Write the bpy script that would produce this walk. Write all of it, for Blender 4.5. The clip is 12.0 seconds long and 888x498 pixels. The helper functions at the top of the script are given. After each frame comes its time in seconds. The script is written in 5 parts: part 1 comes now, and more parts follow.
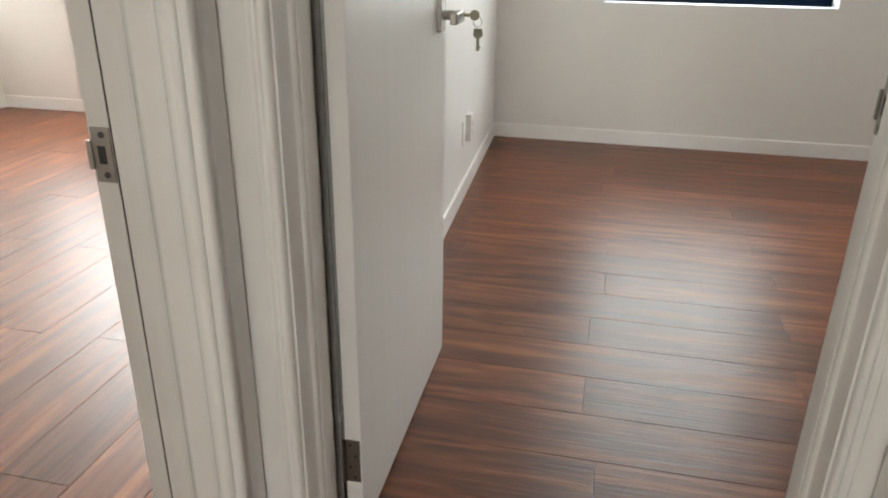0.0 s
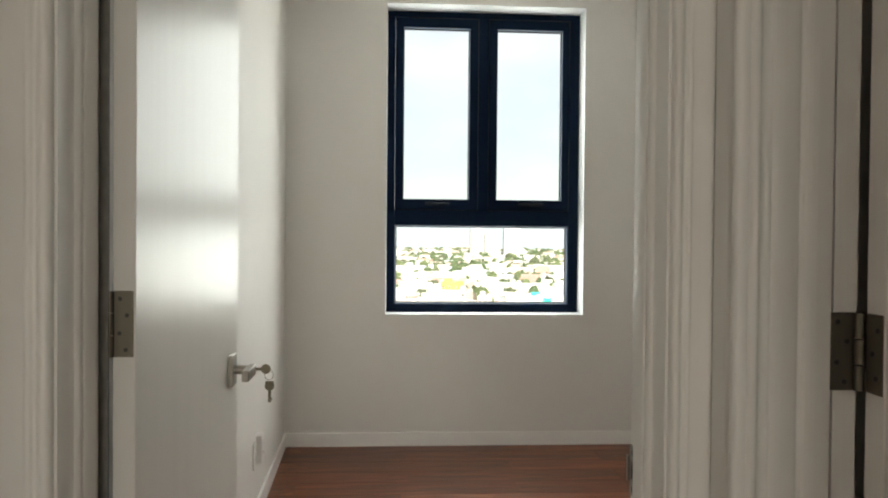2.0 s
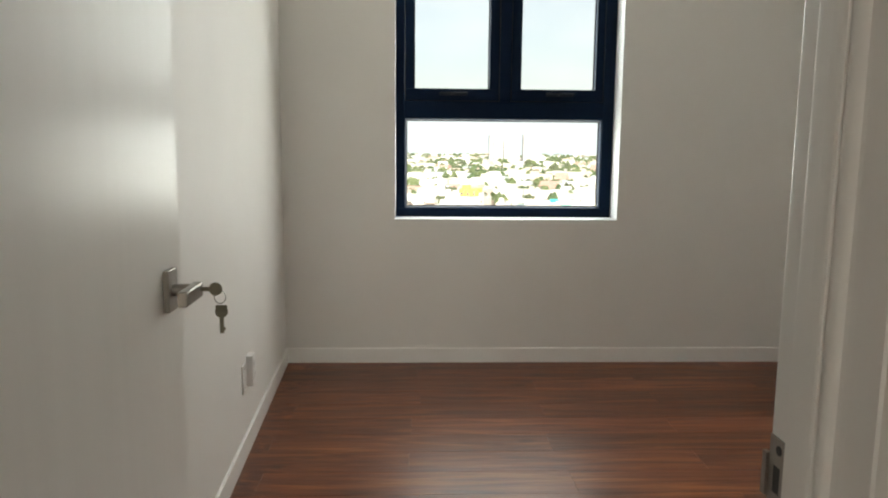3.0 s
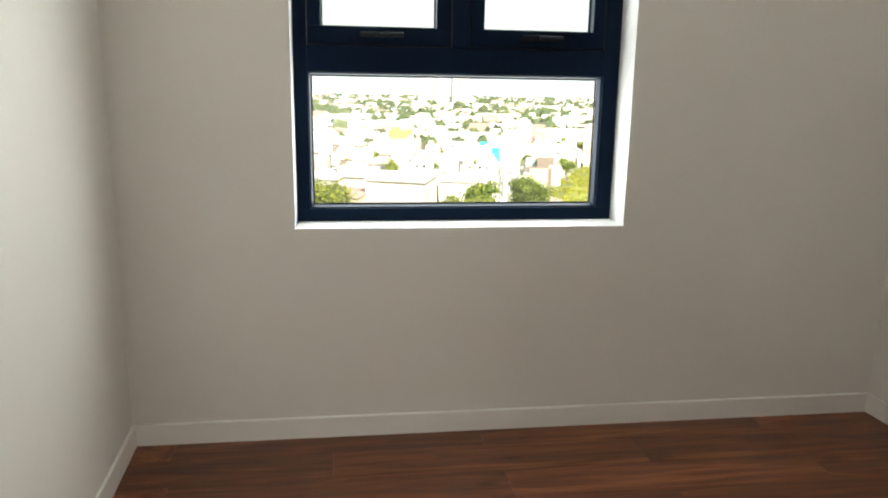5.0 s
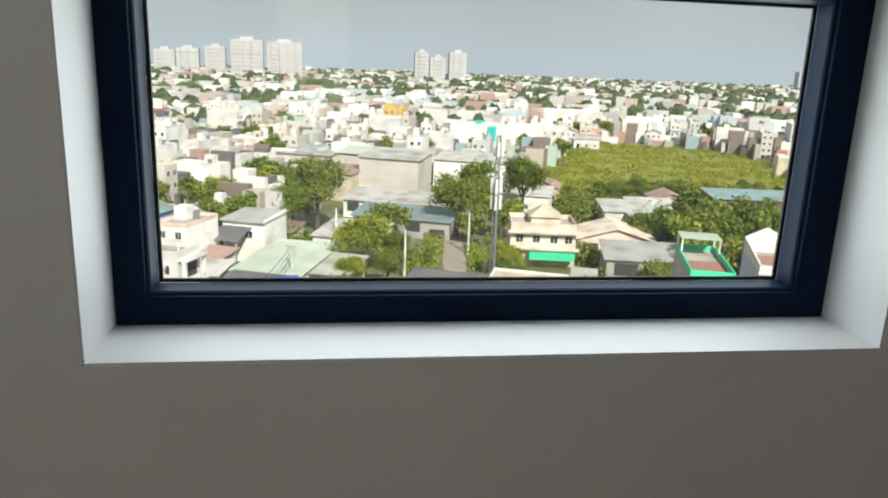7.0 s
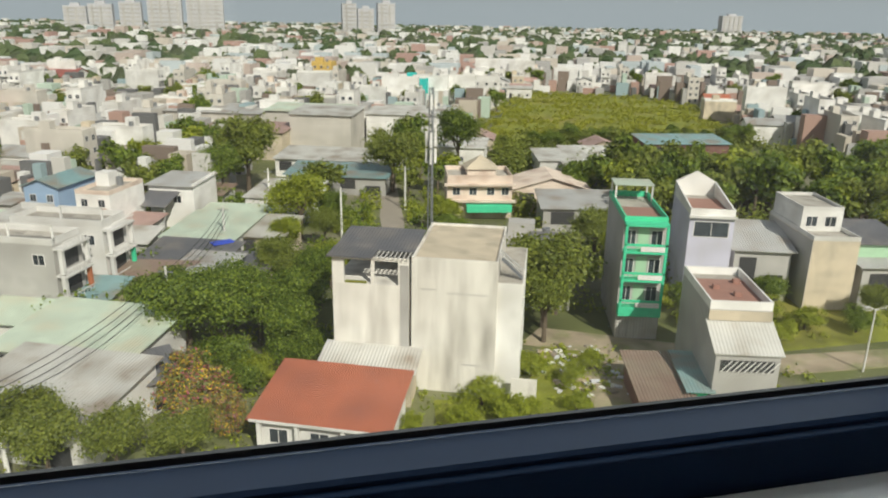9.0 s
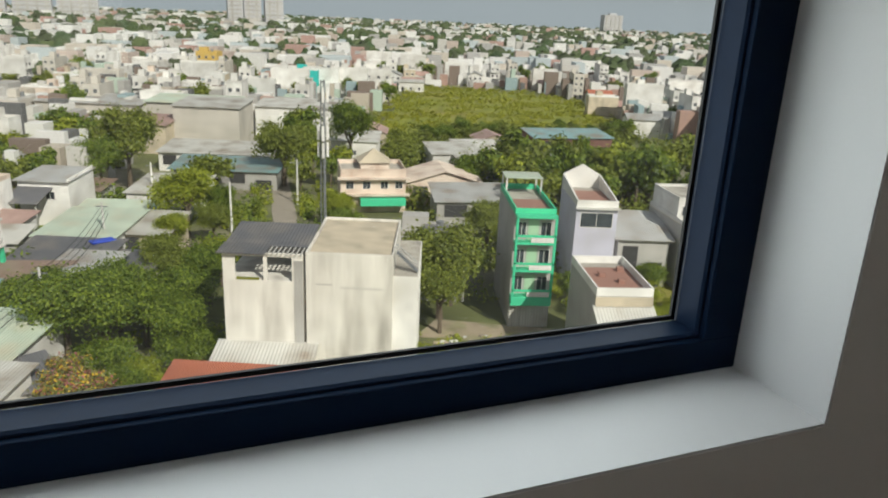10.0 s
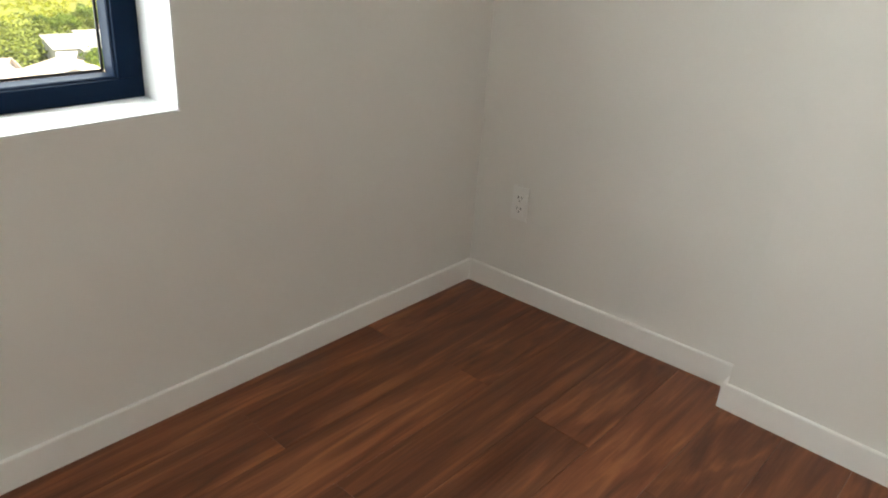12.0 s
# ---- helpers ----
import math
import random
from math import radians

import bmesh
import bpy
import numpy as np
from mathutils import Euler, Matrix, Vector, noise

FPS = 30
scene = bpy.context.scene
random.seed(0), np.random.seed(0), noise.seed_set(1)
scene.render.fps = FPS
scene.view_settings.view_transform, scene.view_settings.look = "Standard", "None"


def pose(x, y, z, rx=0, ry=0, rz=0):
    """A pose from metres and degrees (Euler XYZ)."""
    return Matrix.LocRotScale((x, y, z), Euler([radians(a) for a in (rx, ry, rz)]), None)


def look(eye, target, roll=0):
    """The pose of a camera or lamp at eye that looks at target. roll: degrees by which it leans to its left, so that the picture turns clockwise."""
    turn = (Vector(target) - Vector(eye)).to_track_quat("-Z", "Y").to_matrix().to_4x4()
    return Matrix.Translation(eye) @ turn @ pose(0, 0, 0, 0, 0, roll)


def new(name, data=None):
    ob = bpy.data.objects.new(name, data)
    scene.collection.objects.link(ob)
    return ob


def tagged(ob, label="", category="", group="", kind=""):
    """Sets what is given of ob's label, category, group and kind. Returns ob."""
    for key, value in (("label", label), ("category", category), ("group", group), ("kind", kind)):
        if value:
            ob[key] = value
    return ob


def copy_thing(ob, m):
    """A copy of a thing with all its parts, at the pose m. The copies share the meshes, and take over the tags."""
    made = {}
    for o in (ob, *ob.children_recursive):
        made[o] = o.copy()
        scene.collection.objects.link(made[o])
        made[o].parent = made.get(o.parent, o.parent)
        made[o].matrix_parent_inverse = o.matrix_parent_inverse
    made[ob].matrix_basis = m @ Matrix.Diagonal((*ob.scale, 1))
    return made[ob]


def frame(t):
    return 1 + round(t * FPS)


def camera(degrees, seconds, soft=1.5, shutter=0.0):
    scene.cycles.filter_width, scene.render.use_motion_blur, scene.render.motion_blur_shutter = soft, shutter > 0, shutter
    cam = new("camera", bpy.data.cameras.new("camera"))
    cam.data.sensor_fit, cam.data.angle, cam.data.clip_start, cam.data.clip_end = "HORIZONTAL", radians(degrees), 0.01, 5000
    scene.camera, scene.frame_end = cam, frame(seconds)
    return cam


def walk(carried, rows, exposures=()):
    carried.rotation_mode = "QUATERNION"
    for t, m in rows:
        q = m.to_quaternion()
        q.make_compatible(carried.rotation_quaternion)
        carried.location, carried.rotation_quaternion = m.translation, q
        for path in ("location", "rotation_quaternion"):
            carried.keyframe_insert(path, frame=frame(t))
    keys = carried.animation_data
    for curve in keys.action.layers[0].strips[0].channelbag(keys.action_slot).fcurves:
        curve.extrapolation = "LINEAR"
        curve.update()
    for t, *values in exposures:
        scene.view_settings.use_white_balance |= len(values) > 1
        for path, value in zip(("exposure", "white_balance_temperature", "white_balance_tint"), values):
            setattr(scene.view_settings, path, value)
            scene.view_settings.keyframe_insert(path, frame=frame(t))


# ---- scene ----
cam = camera(62.7, 12.0, soft=2.0)
# stops of the phone's own exposure on the way
EXPOSURES = [(t, e, k, 10) for t, e, k in (
    (0.0, 1.93, 7000), (0.8, 1.9, 7200), (1.5, 1.4, 7350), (2.5, 1.25, 7500), (3.2, 1.2, 7500), (5.0, 1.4, 7550), (5.6, 1.15, 7400), (6.5, 0.48, 7000), (7.2, 0.1, 6850),
    (8.8, -0.33, 7050), (9.5, -0.4, 7000), (10.2, -0.4, 6950), (10.6, -0.15, 6900), (11.2, 0.62, 7450), (11.6, 1.22, 7450), (12.0, 1.7, 7350))]
PATH = [
    (0, (0.76, 0.14, 1.218), (0.357, 1.938, 0.441), 0.8),
    (0.5, (0.776, 0.089, 1.267), (0.636, 1.947, 0.541), 1.5),
    (1, (0.78, 0.067, 1.36), (0.795, 2.035, 1.004), 1.1),
    (1.5, (0.776, 0.062, 1.406), (0.861, 2.058, 1.324), 0.8),
    (2, (0.75, 0.105, 1.394), (0.875, 2.101, 1.366), 0.5),
    (2.5, (0.757, 0.293, 1.351), (0.886, 2.286, 1.256), 0.5),
    (3, (0.794, 0.64, 1.328), (0.870, 2.619, 1.045), 0.5),
    (3.2, (0.776, 0.797, 1.292), (0.838, 2.762, 0.928), 0.4),
    (4.8, (0.839, 1.954, 1.443), (1.078, 3.88, 0.959), 0.3),
    (5, (0.864, 2.145, 1.439), (1.13, 4.079, 1.004), 0.9),
    (5.5, (0.914, 2.539, 1.432), (1.217, 4.478, 1.045), 2.3),
    (6, (0.975, 2.998, 1.421), (1.296, 4.932, 1.023), 2.7),
    (6.5, (0.994, 3.449, 1.393), (1.312, 5.373, 0.951), 2.6),
    (7, (1.052, 3.903, 1.349), (1.336, 5.82, 0.856), 2.2),
    (7.2, (1.082, 4.046, 1.355), (1.344, 5.963, 0.845), 2.0),
    (8.8, (1.281, 4.631, 1.337), (1.619, 6.504, 0.720), 0.3),
    (9, (1.291, 4.678, 1.296), (1.737, 6.53, 0.687), 1.0),
    (9.5, (1.325, 4.613, 1.324), (1.948, 6.416, 0.725), 2.1),
    (10, (1.231, 4.421, 1.367), (1.95, 6.182, 0.750), 2.6),
    (10.5, (1.182, 4.185, 1.369), (1.972, 5.901, 0.711), 2.8),
    (11, (1.208, 3.89, 1.376), (2.144, 5.503, 0.653), 3.3),
    (11.5, (1.169, 3.619, 1.387), (2.322, 5.05, 0.598), 3.8),
    (12, (1.095, 3.324, 1.390), (2.479, 4.494, 0.544), 4.5),
]
walk(cam, [(t, look(eye, target, roll)) for t, eye, target, roll in PATH], EXPOSURES)

# ---- light ----
SUN_TO = Vector((0.22, -0.92, 0.80)).normalized()
world = bpy.data.worlds.new("sky")
scene.world = world
world.use_nodes = True
wn, wl = world.node_tree.nodes, world.node_tree.links
sky = wn.new("ShaderNodeTexSky")
sky.sky_type, sky.sun_disc = "NISHITA", False
sky.sun_elevation = math.asin(SUN_TO.z)
sky.sun_rotation = math.atan2(SUN_TO.x, SUN_TO.y)
sky.air_density, sky.dust_density, sky.ozone_density = 1.0, 2.0, 1.0
# thin bright cloud drifting over the whole sky
wc, wm, wz, wr, wx = (wn.new(k) for k in ("ShaderNodeTexCoord", "ShaderNodeMapping", "ShaderNodeTexNoise", "ShaderNodeMapRange", "ShaderNodeMix"))
wm.inputs["Scale"].default_value = (1.0, 1.0, 2.6)
wz.inputs["Scale"].default_value, wz.inputs["Detail"].default_value = 2.6, 6
wr.inputs["From Min"].default_value, wr.inputs["From Max"].default_value = 0.36, 0.66
wr.inputs["To Min"].default_value, wr.inputs["To Max"].default_value = 0.35, 0.88
wx.data_type = "RGBA"
wx.inputs[7].default_value = (6.0, 6.4, 6.9, 1)
wl.new(wc.outputs["Generated"], wm.inputs[0])
wl.new(wm.outputs[0], wz.inputs[0])
wl.new(wz.outputs[0], wr.inputs[0])
wl.new(wr.outputs[0], wx.inputs[0])
wl.new(sky.outputs[0], wx.inputs[6])
wl.new(wx.outputs[2], wn["Background"].inputs[0])
wn["Background"].inputs[1].default_value = 0.08
sun = bpy.data.lights.new("sun", "SUN")
sun.energy, sun.angle, sun.color = 5.0, radians(0.6), (1.0, 0.965, 0.915)
sun_ob = new("sun", sun)
sun_ob.matrix_world = look((0, 0, 60), Vector((0, 0, 60)) - SUN_TO)


def area(name, at, to, w, h, power, colour=(0.93, 0.97, 1.0)):
    data = bpy.data.lights.new(name, "AREA")
    data.shape, data.size, data.size_y, data.energy, data.color = "RECTANGLE", w, h, power, colour
    ob = new(name, data)
    ob.matrix_world = look(at, to)
    return ob


# daylight in the openings of the room next door and of the living room behind
area("window_light_west_room", (-2.85, 4.93, 1.9), (-2.85, 0, 1.9), 1.5, 1.9, 33)
area("window_light_living_room", (0.70, -4.42, 1.2), (0.70, 0, 1.2), 1.0, 2.0, 13)
# the sky's light in the bedroom window's own opening, behind the panes
area("window_light_bedroom", (1.3375, 5.282, 1.925), (1.3375, 0, 1.925), 1.31, 2.05, 27, (0.87, 0.945, 1.0))


# ---- materials ----
def mat(name, colour, rough=0.6, metal=0.0, vary=0.0, scale=8.0, bump=0.0, bump_scale=60.0, spec=0.5, coat=0.0, rnd=0.0, stain=None, stain_scale=1.0, stretch=(1, 1, 1)):
    """Painted, plastered or plain stuff: two scales of colour change, fine relief, an optional stain colour."""
    m = bpy.data.materials.new(name)
    m.use_nodes = True
    n, l = m.node_tree.nodes, m.node_tree.links
    b = n["Principled BSDF"]
    b.inputs["Roughness"].default_value = rough
    b.inputs["Metallic"].default_value = metal
    b.inputs["Specular IOR Level"].default_value = spec
    b.inputs["Coat Weight"].default_value = coat
    b.inputs["Base Color"].default_value = (*colour, 1)
    if not (vary or bump or rnd or stain):
        return m
    co = n.new("ShaderNodeTexCoord")
    mp = n.new("ShaderNodeMapping")
    mp.inputs["Scale"].default_value = stretch
    l.new(co.outputs["Object"], mp.inputs[0])
    out = None
    if vary or rnd or stain:
        rgb = n.new("ShaderNodeRGB")
        rgb.outputs[0].default_value = (*colour, 1)
        out = rgb.outputs[0]
        if stain:
            nz = n.new("ShaderNodeTexNoise")
            nz.inputs["Scale"].default_value, nz.inputs["Detail"].default_value = stain_scale, 6
            l.new(mp.outputs[0], nz.inputs[0])
            rp = n.new("ShaderNodeValToRGB")
            rp.color_ramp.elements[0].position, rp.color_ramp.elements[1].position = 0.45, 0.72
            l.new(nz.outputs[0], rp.inputs[0])
            mx = n.new("ShaderNodeMix")
            mx.data_type = "RGBA"
            l.new(rp.outputs[0], mx.inputs[0])
            l.new(out, mx.inputs[6])
            mx.inputs[7].default_value = (*stain, 1)
            out = mx.outputs[2]
        hs = n.new("ShaderNodeHueSaturation")
        l.new(out, hs.inputs["Color"])
        nz = n.new("ShaderNodeTexNoise")
        nz.inputs["Scale"].default_value, nz.inputs["Detail"].default_value = scale, 7
        l.new(mp.outputs[0], nz.inputs[0])
        ma = n.new("ShaderNodeMapRange")
        ma.inputs["From Min"].default_value, ma.inputs["From Max"].default_value = 0.3, 0.7
        ma.inputs["To Min"].default_value, ma.inputs["To Max"].default_value = 1 - vary, 1 + vary
        l.new(nz.outputs[0], ma.inputs[0])
        val = ma.outputs[0]
        if rnd:
            oi = n.new("ShaderNodeObjectInfo")
            mr = n.new("ShaderNodeMapRange")
            mr.inputs["To Min"].default_value, mr.inputs["To Max"].default_value = 1 - rnd, 1 + rnd
            l.new(oi.outputs["Random"], mr.inputs[0])
            mm = n.new("ShaderNodeMath")
            mm.operation = "MULTIPLY"
            l.new(val, mm.inputs[0])
            l.new(mr.outputs[0], mm.inputs[1])
            val = mm.outputs[0]
        l.new(val, hs.inputs["Value"])
        l.new(hs.outputs[0], b.inputs["Base Color"])
    if bump:
        nb = n.new("ShaderNodeTexNoise")
        nb.inputs["Scale"].default_value, nb.inputs["Detail"].default_value = bump_scale, 4
        l.new(mp.outputs[0], nb.inputs[0])
        bp = n.new("ShaderNodeBump")
        bp.inputs["Strength"].default_value, bp.inputs["Distance"].default_value = bump, 0.002
        l.new(nb.outputs[0], bp.inputs["Height"])
        l.new(bp.outputs[0], b.inputs["Normal"])
    return m


def wood_floor(name):
    """Reddish-brown laminate: long grain along the plank, dark streaks, satin film; each plank its own."""
    m = bpy.data.materials.new(name)
    m.use_nodes = True
    n, l = m.node_tree.nodes, m.node_tree.links
    b = n["Principled BSDF"]
    co, oi = n.new("ShaderNodeTexCoord"), n.new("ShaderNodeObjectInfo")
    off = n.new("ShaderNodeVectorMath")
    off.operation = "MULTIPLY_ADD"
    off.inputs[1].default_value = (1, 1, 1)
    sc = n.new("ShaderNodeVectorMath")
    sc.operation = "SCALE"
    sc.inputs[0].default_value = (37.0, 19.0, 11.0)
    l.new(oi.outputs["Random"], sc.inputs["Scale"])
    l.new(co.outputs["Object"], off.inputs[0])
    l.new(sc.outputs[0], off.inputs[2])
    mp = n.new("ShaderNodeMapping")
    mp.inputs["Scale"].default_value = (0.8, 9.0, 1)
    l.new(off.outputs[0], mp.inputs[0])
    n1 = n.new("ShaderNodeTexNoise")
    n1.inputs["Scale"].default_value, n1.inputs["Detail"].default_value, n1.inputs["Distortion"].default_value = 2.2, 8, 0.9
    l.new(mp.outputs[0], n1.inputs[0])
    mp2 = n.new("ShaderNodeMapping")
    mp2.inputs["Scale"].default_value = (2.0, 60.0, 1)
    l.new(off.outputs[0], mp2.inputs[0])
    n2 = n.new("ShaderNodeTexNoise")
    n2.inputs["Scale"].default_value, n2.inputs["Detail"].default_value = 2.0, 5
    l.new(mp2.outputs[0], n2.inputs[0])
    rp = n.new("ShaderNodeValToRGB")
    e = rp.color_ramp.elements
    e[0].position, e[0].color = 0.26, (0.068, 0.019, 0.009, 1)
    e[1].position, e[1].color = 0.76, (0.345, 0.125, 0.050, 1)
    for p, c in ((0.42, (0.132, 0.039, 0.017, 1)), (0.56, (0.192, 0.062, 0.026, 1))):
        x = e.new(p)
        x.color = c
    l.new(n1.outputs[0], rp.inputs[0])
    mp3 = n.new("ShaderNodeMapping")
    mp3.inputs["Scale"].default_value = (1.6, 4.0, 1)
    l.new(off.outputs[0], mp3.inputs[0])
    vo = n.new("ShaderNodeTexVoronoi")
    vo.inputs["Scale"].default_value = 1.1
    l.new(mp3.outputs[0], vo.inputs[0])
    kn = n.new("ShaderNodeMapRange")
    kn.inputs["From Min"].default_value, kn.inputs["From Max"].default_value = 0.02, 0.11
    kn.inputs["To Min"].default_value, kn.inputs["To Max"].default_value = 0.75, 0.0
    l.new(vo.outputs["Distance"], kn.inputs[0])
    kx = n.new("ShaderNodeMix")
    kx.data_type = "RGBA"
    l.new(kn.outputs[0], kx.inputs[0])
    l.new(rp.outputs[0], kx.inputs[6])
    kx.inputs[7].default_value = (0.035, 0.012, 0.006, 1)
    hs = n.new("ShaderNodeHueSaturation")
    l.new(kx.outputs[2], hs.inputs["Color"])
    mr = n.new("ShaderNodeMapRange")
    mr.inputs["To Min"].default_value, mr.inputs["To Max"].default_value = 0.74, 1.28
    l.new(oi.outputs["Random"], mr.inputs[0])
    mf = n.new("ShaderNodeMapRange")
    mf.inputs["From Min"].default_value, mf.inputs["From Max"].default_value = 0.3, 0.7
    mf.inputs["To Min"].default_value, mf.inputs["To Max"].default_value = 0.87, 1.12
    l.new(n2.outputs[0], mf.inputs[0])
    mm = n.new("ShaderNodeMath")
    mm.operation = "MULTIPLY"
    l.new(mr.outputs[0], mm.inputs[0])
    l.new(mf.outputs[0], mm.inputs[1])
    l.new(mm.outputs[0], hs.inputs["Value"])
    l.new(hs.outputs[0], b.inputs["Base Color"])
    rr = n.new("ShaderNodeMapRange")
    rr.inputs["To Min"].default_value, rr.inputs["To Max"].default_value = 0.25, 0.42
    l.new(n1.outputs[0], rr.inputs[0])
    l.new(rr.outputs[0], b.inputs["Roughness"])
    b.inputs["Specular IOR Level"].default_value = 0.38
    bp = n.new("ShaderNodeBump")
    bp.inputs["Strength"].default_value, bp.inputs["Distance"].default_value = 0.9, 0.0015
    l.new(n2.outputs[0], bp.inputs["Height"])
    l.new(bp.outputs[0], b.inputs["Normal"])
    return m


def glass(name):
    m = bpy.data.materials.new(name)
    m.use_nodes = True
    n, l = m.node_tree.nodes, m.node_tree.links
    n.remove(n["Principled BSDF"])
    tr, gl, fr, mx = (n.new(k) for k in ("ShaderNodeBsdfTransparent", "ShaderNodeBsdfGlossy", "ShaderNodeLayerWeight", "ShaderNodeMixShader"))
    tr.inputs[0].default_value = (0.95, 0.975, 0.97, 1)
    gl.inputs["Roughness"].default_value = 0.0
    fr.inputs[0].default_value = 0.5
    pw, sc = n.new("ShaderNodeMath"), n.new("ShaderNodeMath")
    pw.operation, sc.operation = "POWER", "MULTIPLY_ADD"
    pw.inputs[1].default_value = 4.5
    sc.inputs[1].default_value, sc.inputs[2].default_value = 0.5, 0.009
    l.new(fr.outputs["Facing"], pw.inputs[0])
    l.new(pw.outputs[0], sc.inputs[0])
    l.new(sc.outputs[0], mx.inputs[0])
    l.new(tr.outputs[0], mx.inputs[1])
    l.new(gl.outputs[0], mx.inputs[2])
    # an added translucent film paints a faint haze veil over the view outside
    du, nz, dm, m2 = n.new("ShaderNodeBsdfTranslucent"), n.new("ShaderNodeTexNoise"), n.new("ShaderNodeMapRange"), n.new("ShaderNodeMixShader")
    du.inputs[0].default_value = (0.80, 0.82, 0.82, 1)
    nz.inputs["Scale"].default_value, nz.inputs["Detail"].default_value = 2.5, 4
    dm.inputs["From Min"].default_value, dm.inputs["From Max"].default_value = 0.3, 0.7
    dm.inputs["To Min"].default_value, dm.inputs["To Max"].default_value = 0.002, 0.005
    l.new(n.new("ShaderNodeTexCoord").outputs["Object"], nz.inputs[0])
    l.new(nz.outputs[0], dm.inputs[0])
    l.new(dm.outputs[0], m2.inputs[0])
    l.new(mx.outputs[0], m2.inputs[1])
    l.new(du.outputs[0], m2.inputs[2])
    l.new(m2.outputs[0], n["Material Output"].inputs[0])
    return m


M_WALL = mat("wall_paint", (0.83, 0.812, 0.78), 0.55, vary=0.015, scale=3, bump=0.06, bump_scale=180)
M_CEIL = mat("ceiling_paint", (0.87, 0.86, 0.84), 0.8, vary=0.015, scale=2, bump=0.04)
M_TRIM = mat("satin_white_trim", (0.81, 0.805, 0.775), 0.38, vary=0.02, scale=5, bump=0.02, bump_scale=90)
M_BASE = mat("skirting_gloss", (0.92, 0.91, 0.885), 0.32, vary=0.02, scale=6, bump=0.02, bump_scale=90)
# white reveal: skylight's blue and a dimming against glare put into the colour
M_REVEAL = mat("reveal_skylight_tint", (0.72, 0.725, 0.74), 0.55, vary=0.015, scale=4, bump=0.05, bump_scale=150)
M_DOOR = mat("door_lacquer", (0.82, 0.81, 0.78), 0.29, vary=0.015, scale=3, bump=0.03, bump_scale=25, stretch=(1, 8, 0.4), spec=0.12)
M_FLOOR = wood_floor("laminate_planks")
M_SUB = mat("subfloor", (0.03, 0.02, 0.015), 0.9, vary=0.2)
M_FRAME = mat("navy_aluminium", (0.003, 0.012, 0.032), 0.55, vary=0.05, scale=30, bump=0.03, bump_scale=300, spec=0.06)
# lighter, bluer copy of the frame's navy: sky sheen put into the colour
M_BEAD = mat("bead_sky_sheen", (0.006, 0.018, 0.046), 0.55, vary=0.05, scale=30, spec=0.14)
M_HANDLE = mat("dark_handle_metal", (0.020, 0.025, 0.035), 0.6, metal=0.2, vary=0.05, spec=0.2)
M_GAP_SHADE = mat("gap_shade_grey", (0.18, 0.18, 0.165), 0.7, vary=0.15, scale=40)
M_GASKET = mat("black_rubber", (0.008, 0.008, 0.009), 0.7, vary=0.1)
M_STEEL = mat("brushed_steel", (0.33, 0.31, 0.28), 0.40, metal=1.0, vary=0.08, scale=40, bump=0.05, bump_scale=200, stretch=(1, 1, 0.1))
M_HINGE = mat("bronze_grey_hinge", (0.17, 0.155, 0.125), 0.5, metal=0.9, vary=0.10, scale=50, bump=0.05, bump_scale=200, stretch=(1, 1, 0.1))
M_HOLE = mat("screw_hole", (0.03, 0.03, 0.03), 0.6, vary=0.1)
M_PLATE = mat("outlet_plastic", (0.86, 0.85, 0.83), 0.35, vary=0.01)
M_KEY = mat("key_brass_nickel", (0.13, 0.12, 0.09), 0.35, metal=1.0, vary=0.1, scale=60)
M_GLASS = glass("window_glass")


# ---- mesh helpers ----
def box(bm, x0, x1, y0, y1, z0, z1, m=None):
    vs = [bm.verts.new((m @ Vector(c)) if m else c) for c in
          ((x0, y0, z0), (x1, y0, z0), (x1, y1, z0), (x0, y1, z0), (x0, y0, z1), (x1, y0, z1), (x1, y1, z1), (x0, y1, z1))]
    return [bm.faces.new([vs[i] for i in f]) for f in ((3, 2, 1, 0), (4, 5, 6, 7), (0, 1, 5, 4), (1, 2, 6, 5), (2, 3, 7, 6), (3, 0, 4, 7))]


def prism(bm, profile, a, b, put):
    """A closed outline swept from a to b; put(u, v, w) places it."""
    n = len(profile)
    lo = [bm.verts.new(put(u, v, a)) for u, v in profile]
    hi = [bm.verts.new(put(u, v, b)) for u, v in profile]
    bm.faces.new(lo[::-1])
    bm.faces.new(hi)
    for i in range(n):
        bm.faces.new((lo[i], lo[(i + 1) % n], hi[(i + 1) % n], hi[i]))
    bmesh.ops.recalc_face_normals(bm, faces=bm.faces[:])


def tube(bm, p, q, r0, r1=None, seg=12):
    p, q = Vector(p), Vector(q)
    r1 = r0 if r1 is None else r1
    turn = (q - p).to_track_quat("Z", "Y").to_matrix()
    rings = []
    for c, r in ((p, r0), (q, r1)):
        rings.append([bm.verts.new(c + turn @ Vector((r * math.cos(2 * math.pi * i / seg), r * math.sin(2 * math.pi * i / seg), 0))) for i in range(seg)])
    for i in range(seg):
        bm.faces.new((rings[0][i], rings[0][(i + 1) % seg], rings[1][(i + 1) % seg], rings[1][i]))
    bm.faces.new(rings[0][::-1])
    bm.faces.new(rings[1])


def soften(bm, w, seg=2):
    bmesh.ops.bevel(bm, geom=bm.edges[:], offset=w, segments=seg, profile=0.5, affect="EDGES", clamp_overlap=True)


